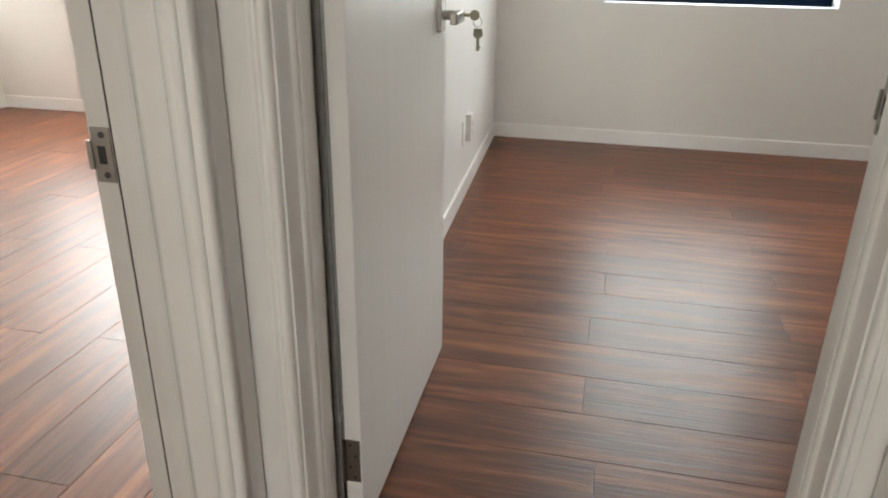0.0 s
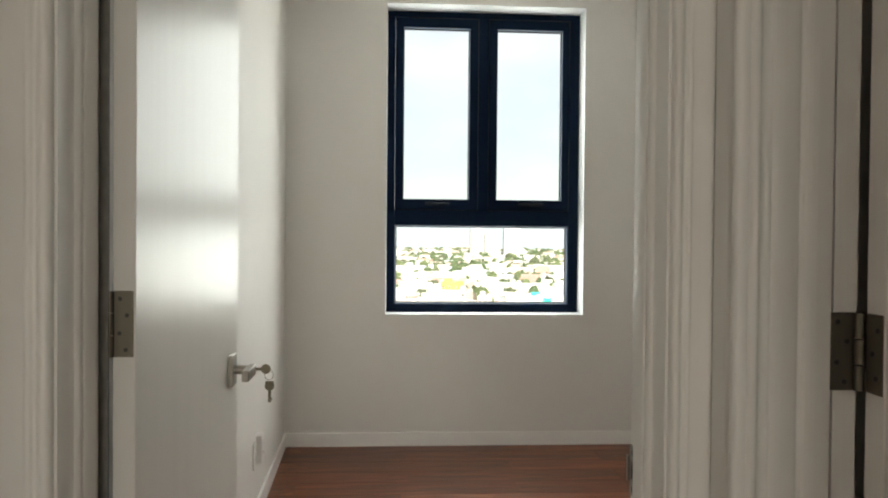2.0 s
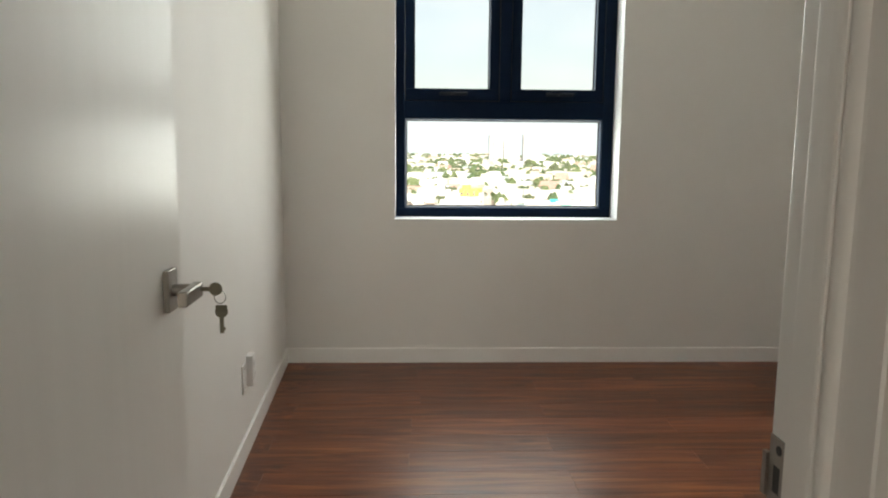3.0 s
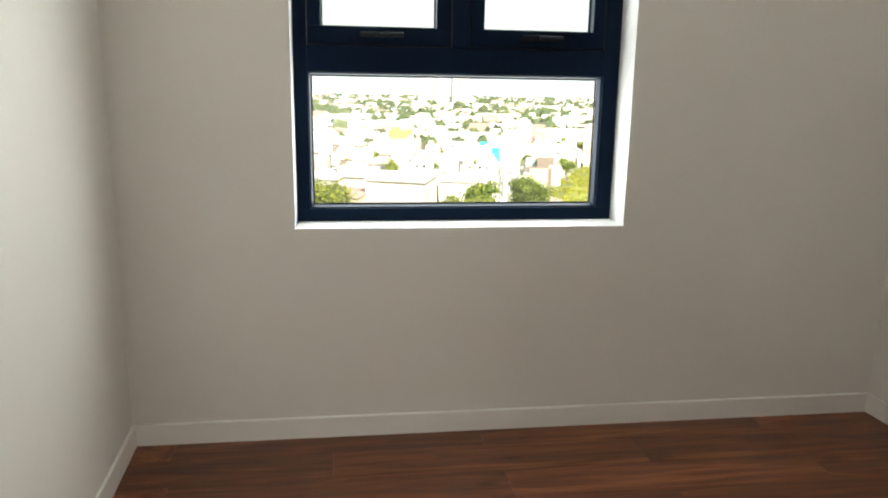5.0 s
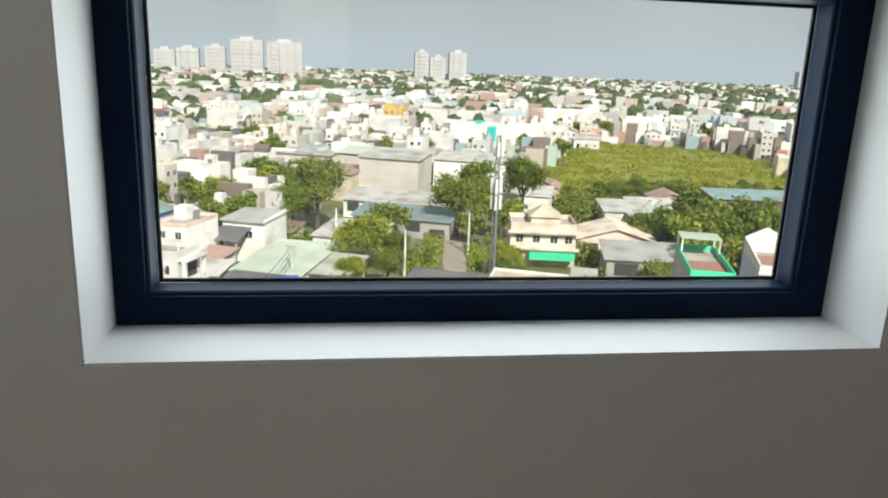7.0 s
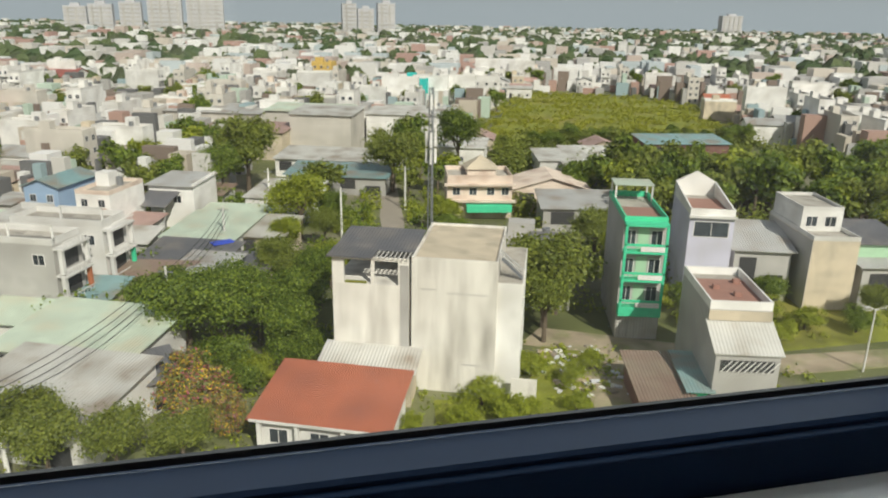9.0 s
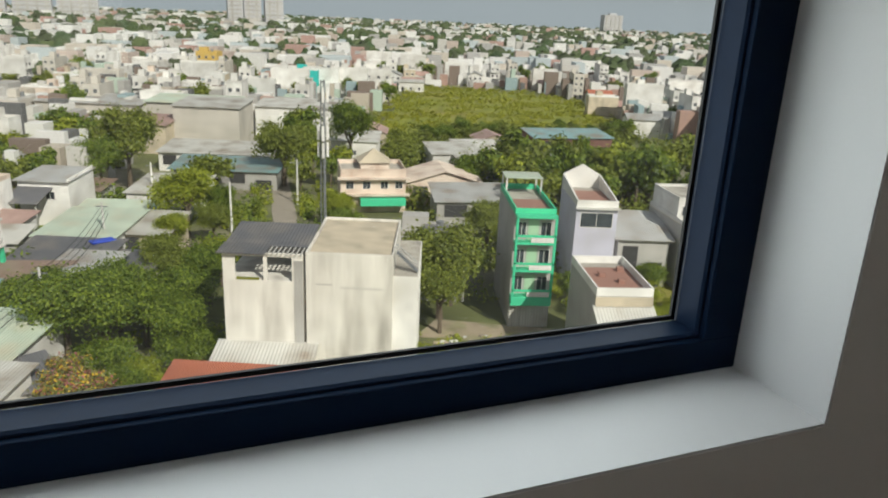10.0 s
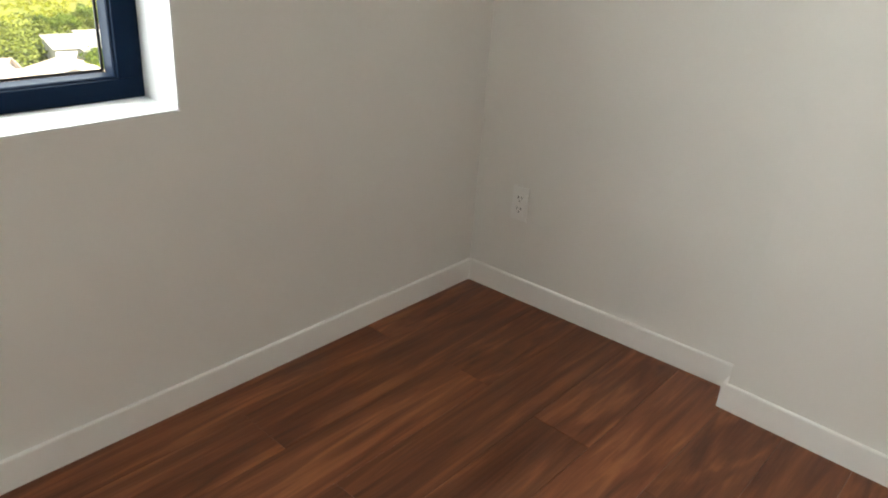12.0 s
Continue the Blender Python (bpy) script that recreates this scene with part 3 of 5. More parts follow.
def blank_plate(m, label):
    """A flat cover plate with two small screws; faces local -y."""
    bm = bmesh.new()
    box(bm, -0.035, 0.035, -0.007, 0, -0.062, 0.062)
    soften(bm, 0.002)
    bm.transform(m)
    ob = part("cover_plate", bm, M_PLATE)
    tagged(ob, label, "cover plate")
    for z in (-0.042, 0.042):
        bm = bmesh.new()
        tube(bm, (0, -0.0078, z), (0, -0.006, z), 0.003, seg=10)
        bm.transform(m)
        part("screw", bm, M_HOLE, ob)
    return ob


blank_plate(WEST @ Matrix.Translation((0, -1.345, 0.338)) @ Matrix.Rotation(radians(90), 4, "Z"), "flat white blank plate beside the raised outlet")
outlet(EAST @ Matrix.Translation((0, -0.210, 0.394)) @ Matrix.Rotation(radians(-90), 4, "Z"), "white plastic double outlet above the skirting")

# ---- planks ----
def plank_mesh(L, W):
    bm = bmesh.new()
    e = 0.0009
    lo = [bm.verts.new(c) for c in ((-L / 2, -W / 2, -0.012), (L / 2, -W / 2, -0.012), (L / 2, W / 2, -0.012), (-L / 2, W / 2, -0.012))]
    mi = [bm.verts.new(c) for c in ((-L / 2, -W / 2, -e), (L / 2, -W / 2, -e), (L / 2, W / 2, -e), (-L / 2, W / 2, -e))]
    hi = [bm.verts.new(c) for c in ((-L / 2 + e, -W / 2 + e, 0), (L / 2 - e, -W / 2 + e, 0), (L / 2 - e, W / 2 - e, 0), (-L / 2 + e, W / 2 - e, 0))]
    for a, b in ((lo, mi), (mi, hi)):
        for i in range(4):
            bm.faces.new((a[i], a[(i + 1) % 4], b[(i + 1) % 4], b[i]))
    bm.faces.new(hi)
    me = bpy.data.meshes.new("plank")
    bm.to_mesh(me)
    bm.free()
    me.materials.append(M_FLOOR)
    return me


def lay_planks():
    L, W = 1.250, 0.197
    me = plank_mesh(L - 0.0005, W - 0.0007)

    def lay(x, y, span, turn=0.0):
        ob = new("plank", me)
        ob.parent = floor
        ob.location, ob.rotation_euler, ob.scale = (x, y, 0), (0, 0, turn), (span / L, 1, 1)

    for k in range(-35, 13):
        y = 2.485 + (k + 0.5) * W
        x_lo, x_hi = (-0.02, 1.40) if y < -0.9 else (-0.01, 3.34)
        for j in range(-1, 4):
            x = 0.790 + (0.0 if k % 2 else 0.640) + (j - 0.5) * L + 0.03 * math.sin(7.1 * k)
            a, b = max(x - L / 2, x_lo), min(x + L / 2, x_hi)
            if b - a > 0.03:
                lay((a + b) / 2, y, b - a)
    # the next room's boards run away from the hall
    for k in range(19):
        x = -0.021 - (k + 0.5) * W
        for j in range(6):
            y = -0.6 + j * L - (0.55 if k % 2 else 0.0) + 0.08 * math.sin(3.3 * k)
            a, b = max(y - L / 2, -1.0), min(y + L / 2, 4.90)
            if b - a > 0.03:
                lay(x, (a + b) / 2, b - a, math.pi / 2)


lay_planks()
# ---- city ----
GZ = -36.0


def corrugated(name, colour, pitch=0.9, stain=(0.25, 0.20, 0.15)):
    """Ribbed sheet roofing with rust and dust in patches."""
    m = mat(name, colour, 0.5, vary=0.12, scale=0.5, stain=stain, stain_scale=0.25, rnd=0.1)
    n, l = m.node_tree.nodes, m.node_tree.links
    co = n.new("ShaderNodeTexCoord")
    wv = n.new("ShaderNodeTexWave")
    wv.inputs["Scale"].default_value = pitch
    l.new(co.outputs["Object"], wv.inputs[0])
    bp = n.new("ShaderNodeBump")
    bp.inputs["Strength"].default_value, bp.inputs["Distance"].default_value = 0.8, 0.05
    l.new(wv.outputs[0], bp.inputs["Height"])
    l.new(bp.outputs[0], n["Principled BSDF"].inputs["Normal"])
    return m


def island(name, stops, rough=0.8):
    """Colour by piece, for joined far things."""
    m = bpy.data.materials.new(name)
    m.use_nodes = True
    n, l = m.node_tree.nodes, m.node_tree.links
    ge, rp = n.new("ShaderNodeNewGeometry"), n.new("ShaderNodeValToRGB")
    rp.color_ramp.interpolation = "CONSTANT"
    e = rp.color_ramp.elements
    while len(e) < len(stops):
        e.new(0.5)
    for i, c in enumerate(stops):
        e[i].position, e[i].color = i / len(stops), (*c, 1)
    l.new(ge.outputs["Random Per Island"], rp.inputs[0])
    l.new(rp.outputs[0], n["Principled BSDF"].inputs["Base Color"])
    n["Principled BSDF"].inputs["Roughness"].default_value = rough
    return m


C_WHITE = mat("white_plaster", (0.77, 0.755, 0.725), 0.8, vary=0.14, scale=0.5, stain=(0.52, 0.50, 0.46), stain_scale=0.25, rnd=0.16)
C_CREAM = mat("cream_plaster", (0.62, 0.53, 0.40), 0.8, vary=0.10, scale=0.6, stain=(0.40, 0.35, 0.27), stain_scale=0.25, rnd=0.1)
C_GREY = mat("bare_render", (0.47, 0.455, 0.43), 0.85, vary=0.12, scale=0.5, stain=(0.34, 0.325, 0.30), stain_scale=0.25, rnd=0.12)
C_CONC = mat("weathered_concrete", (0.82, 0.785, 0.72), 0.85, vary=0.14, scale=0.5, stain=(0.46, 0.43, 0.385), stain_scale=0.42, stretch=(1.0, 1.0, 0.22))
C_GREEN = mat("green_paint", (0.05, 0.60, 0.33), 0.6, vary=0.08, scale=1)
C_MINT = mat("pale_green_paint", (0.40, 0.62, 0.42), 0.7, vary=0.08, scale=1)
C_LILAC = mat("lilac_plaster", (0.62, 0.61, 0.74), 0.8, vary=0.06, scale=0.6, stain=(0.5, 0.49, 0.56), stain_scale=0.3)
C_PEACH = mat("peach_plaster", (0.77, 0.65, 0.55), 0.8, vary=0.1, scale=0.6, stain=(0.45, 0.32, 0.25), stain_scale=0.3)
C_BLUE = mat("pale_blue_plaster", (0.30, 0.42, 0.58), 0.8, vary=0.08, scale=0.6)
C_ORANGE = mat("orange_paint", (0.50, 0.17, 0.08), 0.7, vary=0.1, scale=1)
C_TERRACE = mat("red_floor_tile", (0.34, 0.18, 0.14), 0.7, vary=0.15, scale=2)
C_ROOF = mat("flat_roof_screed", (0.44, 0.41, 0.36), 0.9, vary=0.15, scale=0.7, stain=(0.25, 0.23, 0.20), stain_scale=0.4, rnd=0.12)
C_TILE = corrugated("red_roof_tile", (0.50, 0.16, 0.09), 2.2, (0.34, 0.12, 0.08))
C_TIN = corrugated("grey_tin", (0.42, 0.42, 0.41))
C_TINW = corrugated("pale_tin", (0.58, 0.57, 0.53))
C_TING = corrugated("pale_green_tin", (0.55, 0.64, 0.52), 0.9, (0.50, 0.48, 0.36))
C_TINB = corrugated("blue_green_tin", (0.22, 0.36, 0.37))
C_RUST = corrugated("rusty_tin", (0.26, 0.18, 0.14))
C_DARKTIN = corrugated("dark_tin", (0.13, 0.13, 0.14), 0.9, (0.2, 0.18, 0.16))
C_BROWN = mat("brown_sheet_wall", (0.20, 0.10, 0.08), 0.7, vary=0.15, scale=0.6)
C_PANE = mat("far_window_glass", (0.05, 0.06, 0.07), 0.15, vary=0.2, scale=0.5, rnd=0.3)
# near-black colour stands in for the shade inside far openings
C_SHADE = mat("painted_opening_shade", (0.05, 0.05, 0.05), 0.9, vary=0.2)
C_TEAL = mat("teal_net", (0.02, 0.50, 0.46), 0.7, vary=0.1)
C_TARP = mat("blue_tarpaulin", (0.03, 0.08, 0.55), 0.5, vary=0.15)
C_STEEL = mat("galvanised_mast", (0.30, 0.31, 0.32), 0.5, metal=0.6, vary=0.1)
C_ASPH = mat("lane_asphalt", (0.32, 0.28, 0.23), 0.9, vary=0.15, scale=0.5)
C_DIRT = mat("bare_earth", (0.38, 0.31, 0.22), 0.95, vary=0.2, scale=0.4, stain=(0.20, 0.22, 0.09), stain_scale=0.3)
C_GRASS = mat("rough_grass", (0.20, 0.22, 0.026), 0.9, vary=0.4, scale=0.25, stain=(0.25, 0.22, 0.05), stain_scale=0.05)
C_GROUND = mat("ground_cover", (0.13, 0.145, 0.05), 0.95, vary=0.35, scale=0.08, stain=(0.27, 0.235, 0.18), stain_scale=0.05)
C_PALE = mat("pale_render", (0.60, 0.56, 0.50), 0.85, vary=0.08, scale=0.3, stain=(0.48, 0.45, 0.40), stain_scale=0.12, rnd=0.06)
C_PINK = corrugated("pinkish_tile", (0.46, 0.30, 0.26), 1.4, (0.36, 0.24, 0.20))
C_BARK = mat("bark", (0.13, 0.10, 0.07), 0.9, vary=0.2)


def foliage(name, a, b):
    """Leaves that let some of the sun through."""
    m = island(name, (a, b, tuple((x + y) / 2 for x, y in zip(a, b)), tuple(x * 0.85 for x in a), tuple(y * 1.1 for y in b)), 0.6)
    n, l = m.node_tree.nodes, m.node_tree.links
    tl, mx = n.new("ShaderNodeBsdfTranslucent"), n.new("ShaderNodeMixShader")
    src = n["Principled BSDF"].inputs["Base Color"].links[0].from_socket
    l.new(src, tl.inputs[0])
    mx.inputs[0].default_value = 0.35
    l.new(n["Principled BSDF"].outputs[0], mx.inputs[1])
    l.new(tl.outputs[0], mx.inputs[2])
    l.new(mx.outputs[0], n["Material Output"].inputs[0])
    return m


L_DEEP = foliage("deep_green_leaves", (0.100, 0.160, 0.017), (0.225, 0.295, 0.030))
L_LIGHT = foliage("yellow_green_leaves", (0.22, 0.27, 0.022), (0.37, 0.41, 0.034))
L_OLIVE = foliage("olive_leaves", (0.140, 0.180, 0.026), (0.255, 0.290, 0.042))
L_PINK = island("blossom_leaves", ((0.12, 0.15, 0.03), (0.34, 0.09, 0.10), (0.17, 0.18, 0.04), (0.55, 0.36, 0.03), (0.15, 0.14, 0.05)), 0.6)

ground = structure(boxes("ground", C_GROUND, None, (-6000, 6000, -6000, 9000, GZ - 1, GZ)), "green and earthy open ground between the houses", "ground")


def sheet(name, label, category, material, pts, dz):
    """A thin patch of road, earth or grass laid on the ground."""
    bm = bmesh.new()
    prism(bm, pts, GZ - 0.2, GZ + dz, lambda u, v, w: (u, v, w))
    return structure(part(name, bm, material), label, category)


sheet("pavement_field", "wide overgrown yellow-green grass field", "field", C_GRASS, ((66, 222), (81, 262), (100, 300), (134, 366), (176, 340), (190, 290), (140, 214), (98, 214)), 0.10)
sheet("pavement_plot", "grassy plot beside the concrete houses", "grass", C_GRASS, ((13, 52), (16, 69), (25, 67.5), (33, 82), (38, 76), (42, 60), (40, 50)), 0.08)
sheet("pavement_plot_east", "grassy plot beyond the lane", "grass", C_GRASS, ((50, 72), (58, 90), (90, 86), (86, 72)), 0.06)
sheet("road_lane", "pale dusty lane running past the houses", "road", C_DIRT, ((29, 80), (33, 84), (58, 71), (90, 68.5), (90, 65), (57, 66.5), (44, 72)), 0.12)
sheet("road_street", "narrow asphalt street between the gardens", "road", C_ASPH, ((17, 100), (20.5, 100), (25.5, 140), (29, 168), (34, 200), (31, 200), (25.5, 168), (21, 140)), 0.12)
sheet("pavement_earth", "bare earth yard beside the shed", "earth", C_DIRT, ((31, 62), (34, 76), (40, 75), (39, 61)), 0.14)


def place(root, x, y, turn, z=GZ):
    root.matrix_basis = Matrix.Translation((x, y, z)) @ Matrix.Rotation(radians(turn), 4, "Z")
    return root


MESHES = {}


def unit(name, material, size):
    """A box mesh standing on its front-bottom-left corner, shared by alike parts."""
    key = (name, material.name, tuple(round(s, 3) for s in size))
    if key not in MESHES:
        bm = bmesh.new()
        box(bm, 0, size[0], 0, size[1], 0, size[2])
        me = bpy.data.meshes.new(name)
        bm.to_mesh(me)
        bm.free()
        me.materials.append(material)
        MESHES[key] = me
    return MESHES[key]


def piece(name, material, size, at, parent, label=""):
    ob = new(name, unit(name, material, size))
    ob.parent, ob.location = parent, at
    if label:
        tagged(ob, label)
    return ob


def slab_roof(root, w, d, h0, h1, material, over=0.5, x0=0.0, y0=0.0, thick=0.12, name="roof", gable=False, label=""):
    """A sheet roof: one slope from front to back, or a gable with its ridge along the depth."""
    bm = bmesh.new()
    if gable:
        pr = ((-over, h0), (w / 2, h1), (w + over, h0), (w + over, h0 + thick), (w / 2, h1 + thick), (-over, h0 + thick))
        prism(bm, pr, -over, d + over, lambda u, v, s: (x0 + u, y0 + s, v))
    else:
        s = (h1 - h0) / d
        pr = ((-over, h0 - s * over), (d + over, h1 + s * over), (d + over, h1 + s * over + thick), (-over, h0 - s * over + thick))
        prism(bm, pr, -over, w + over, lambda u, v, t: (x0 + t, y0 + u, v))
    return part(name, bm, material, root, label)


def walls(root, w, d, h, material, x0=0.0, y0=0.0, z0=0.0, name="wall", hb=None):
    """Four outer walls as one body, its top sloping where hb differs."""
    bm = bmesh.new()
    hb = h if hb is None else hb
    prism(bm, ((0, z0), (d, z0), (d, hb), (0, h)), 0, w, lambda u, v, t: (x0 + t, y0 + u, v))
    return part(name, bm, material, root)


def parapet(root, w, d, h, material, x0=0.0, y0=0.0, p=0.7, t=0.18):
    bm = bmesh.new()
    for b in ((0, w, 0, t), (0, w, d - t, d), (0, t, t, d - t), (w - t, w, t, d - t)):
        box(bm, x0 + b[0], x0 + b[1], y0 + b[2], y0 + b[3], h, h + p)
    part("parapet", bm, material, root)
    return piece("roof", C_ROOF, (w - 2 * t, d - 2 * t, 0.06), (x0 + t, y0 + t, h), root)


def window_at(root, x, z, w=1.2, h=1.3, y=0.0, glassy=None):
    """A far window: a proud frame with its recessed pane and a sill."""
    fr = new("window", unit_frame(w, h))
    fr.parent, fr.location = root, (x, y - 0.05, z)
    piece("pane", glassy or C_PANE, (w - 0.12, 0.03, h - 0.12), (0.06, 0.02, 0.06), fr)
    return fr


def unit_frame(w, h):
    key = ("frame", round(w, 2), round(h, 2))
    if key not in MESHES:
        bm = bmesh.new()
        for b in ((0, w, 0, 0.08), (0, w, h - 0.08, h), (0, 0.08, 0.08, h - 0.08), (w - 0.08, w, 0.08, h - 0.08), (w / 2 - 0.03, w / 2 + 0.03, 0.08, h - 0.08)):
            box(bm, b[0], b[1], 0, 0.10, b[2], b[3])
        me = bpy.data.meshes.new("window")
        bm.to_mesh(me)
        bm.free()
        me.materials.append(C_WHITE)
        MESHES[key] = me
    return MESHES[key]


def house(label, w, d, h, wall, storeys=3, cols=2, roof="flat", roof_mat=None, trim=None, category="house", balcony=False, tank=True, side=0):
    """A town house with its front at y = 0: walls, roof, windows, door, ledges."""
    root = tagged(new("house"), label, category)
    walls(root, w, d, h, wall)
    if roof == "flat":
        parapet(root, w, d, h, trim or wall)
        if tank:
            bm = bmesh.new()
            tube(bm, (w * 0.6, d * 0.7, h + 0.06), (w * 0.6, d * 0.7, h + 1.5), 0.55, seg=12)
            part("water_tank", bm, C_STEEL, root)
            piece("stair_head", wall, (w * 0.4, 2.6, 2.3), (0.2, d * 0.55, h + 0.06), root)
    elif roof == "gable":
        slab_roof(root, w, d, h, h + w * 0.22, roof_mat or C_TIN, 0.5, gable=True)
        bm = bmesh.new()
        prism(bm, ((0, h), (w, h), (w / 2, h + w * 0.22)), 0.02, d - 0.02, lambda u, v, s: (u, s, v))
        part("gable_wall", bm, wall, root)
    else:
        slab_roof(root, w, d, h + 0.05, h + 0.9, roof_mat or C_TIN)
    sh = h / storeys
    for s in range(storeys):
        for c in range(cols):
            x = (c + 0.5) * w / cols - 0.6
            if s == 0 and c == 0:
                piece("door", C_SHADE, (1.2, 0.06, 2.2), (x, -0.06, 0.05), root)
            else:
                window_at(root, x, s * sh + 0.9)
        if s and trim:
            piece("ledge", trim, (w, 0.5 if not balcony else 1.1, 0.18), (0, -0.5 if not balcony else -1.1, s * sh), root)
            if balcony:
                piece("railing", trim, (w, 0.06, 0.9), (0, -1.1, s * sh + 0.18), root)
    for s in range(side):
        for c in range(2):
            fr = window_at(root, 0, s * sh + sh * 0.4)
            fr.rotation_euler = (0, 0, math.pi / 2)
            fr.location = (w + 0.05, d * (0.25 + 0.4 * c), s * sh + sh * 0.4)
    return root


def shed(label, w, d, h, rise, wall, roof_mat, category="shed", gable=False, blank=False):
    root = tagged(new("shed"), label, category)
    walls(root, w, d, h, wall, hb=None if gable else h + rise)
    if gable:
        bm = bmesh.new()
        prism(bm, ((0, h), (w, h), (w / 2, h + rise)), 0.02, d - 0.02, lambda u, v, s: (u, s, v))
        part("gable_wall", bm, wall, root)
    slab_roof(root, w, d, h, h + rise, roof_mat, 0.6, gable=gable)
    n = max(2, int(w // 5))
    for i in range(0 if blank else n):
        piece("opening", C_SHADE, (w / n * 0.6, 0.06, h * 0.5), ((i + 0.2) * w / n, -0.06, 0.2 if i % 2 else h * 0.35), root)
    return root


# the two concrete houses in the middle
def concrete_house():
    root = tagged(new("house"), "tall blind weathered concrete house with a pale flat roof", "house")
    walls(root, 8.6, 13.0, 14.2, C_CONC)
    parapet(root, 8.6, 13.0, 14.2, C_CONC, p=0.35)
    piece("roof_screed", C_CREAM, (8.0, 12.4, 0.05), (0.3, 0.3, 14.27), root, "pale cream roof screed")
    walls(root, 2.5, 12.0, 12.2, C_WHITE, x0=8.6, y0=0.6, name="stair_wing")
    piece("roof", C_ROOF, (2.4, 11.9, 0.06), (8.62, 0.65, 12.2), root)
    for i in range(9):
        piece("stair_step", C_STEEL, (0.28, 1.0, 0.06), (8.8 + 0.24 * i, 1.4, 14.2 - 0.22 * i), root)
    bm = bmesh.new()
    tube(bm, (8.7, 1.4, 15.0), (11.0, 1.4, 13.1), 0.05, seg=6)
    tube(bm, (8.7, 2.4, 15.0), (11.0, 2.4, 13.1), 0.05, seg=6)
    part("stair_rail", bm, C_STEEL, root)
    for s in range(4):
        for y in (2.0, 6.0):
            fr = window_at(root, 0, 0)
            fr.rotation_euler, fr.location = (0, 0, math.pi / 2), (11.15, y, 1.2 + 3.0 * s)
    for b in ((3.4, 4.2, 10.9), (5.2, 2.0, 3.2), (1.0, 1.6, 11.2)):
        piece("wall_crack", C_GREY, (b[1], 0.02, 0.10), (b[0], -0.015, b[2]), root)
    piece("yard_wall", C_CONC, (2.6, 0.2, 2.6), (10.4, -0.9, 0), root)
    return place(root, 14.2, 71.9, -21.5)


def ruined_house():
    root = tagged(new("house"), "unfinished concrete house with open top floor and tin roof", "house")
    walls(root, 7.9, 8.0, 11.4, C_CONC)
    for x, w in ((0, 1.2), (4.0, 0.35), (6.8, 1.1)):
        piece("post", C_CONC, (w, 0.3, 2.5), (x, 0, 11.4), root)
    piece("sill_growth", C_GRASS, (2.2, 0.35, 0.18), (1.3, 0.0, 11.42), root, "moss and weeds on the open floor's edge")
    for x in (0, 7.6):
        piece("post", C_CONC, (0.3, 0.3, 2.5), (x, 7.7, 11.4), root)
    piece("beam", C_CONC, (7.9, 0.3, 0.35), (0, 0, 13.9), root)
    piece("beam", C_CONC, (0.3, 7.4, 0.35), (0, 0.3, 13.9), root)
    piece("back_wall", C_GREY, (7.9, 0.15, 2.5), (0, 7.85, 11.4), root)
    slab_roof(root, 7.9, 6.0, 14.35, 14.8, C_DARKTIN, 0.3, y0=2.2)
    slab_roof(root, 3.9, 2.2, 14.28, 14.36, C_DARKTIN, 0.4, y0=-0.2, name="front_sheet")
    for i in range(8):
        piece("rafter", C_GREY, (0.10, 2.6, 0.14), (4.5 + 0.46 * i, -0.4, 14.27), root)
    # darker grey strip paints the shadow at the joint with the next house
    piece("gutter_joint", C_GREY, (0.9, 0.3, 13.6), (7.0, -0.06, 0), root)
    return place(root, 6.6, 74.9, -21.5)


concrete_house()
ruined_house()


def red_roof_house():
    root = tagged(new("house"), "low white house under a big red tiled roof", "house")
    walls(root, 11.6, 7.6, 3.4, C_WHITE, hb=4.6)
    slab_roof(root, 11.6, 7.6, 3.55, 4.8, C_TILE, 0.7, thick=0.2)
    piece("eaves_board", C_WHITE, (12.6, 0.08, 0.25), (-0.5, -0.78, 3.35), root)
    for x in (0.1, 3.6, 7.8, 11.3):
        piece("pillar", C_WHITE, (0.35, 0.35, 3.5), (x, -0.6, 0), root)
    for x in (1.0, 4.8, 8.6):
        window_at(root, x, 1.0, 1.8, 1.5)
    piece("gate", C_TING, (4.2, 0.10, 2.4), (5.6, -2.2, 0), root)
    return place(root, -1.2, 63.4, -23.5)


red_roof_house()
s = shed("cream lean-to shed roof beside the concrete house", 9.0, 3.4, 3.9, 0.7, C_CREAM, C_TINW)
place(s, 5.0, 71.4, -21.5)


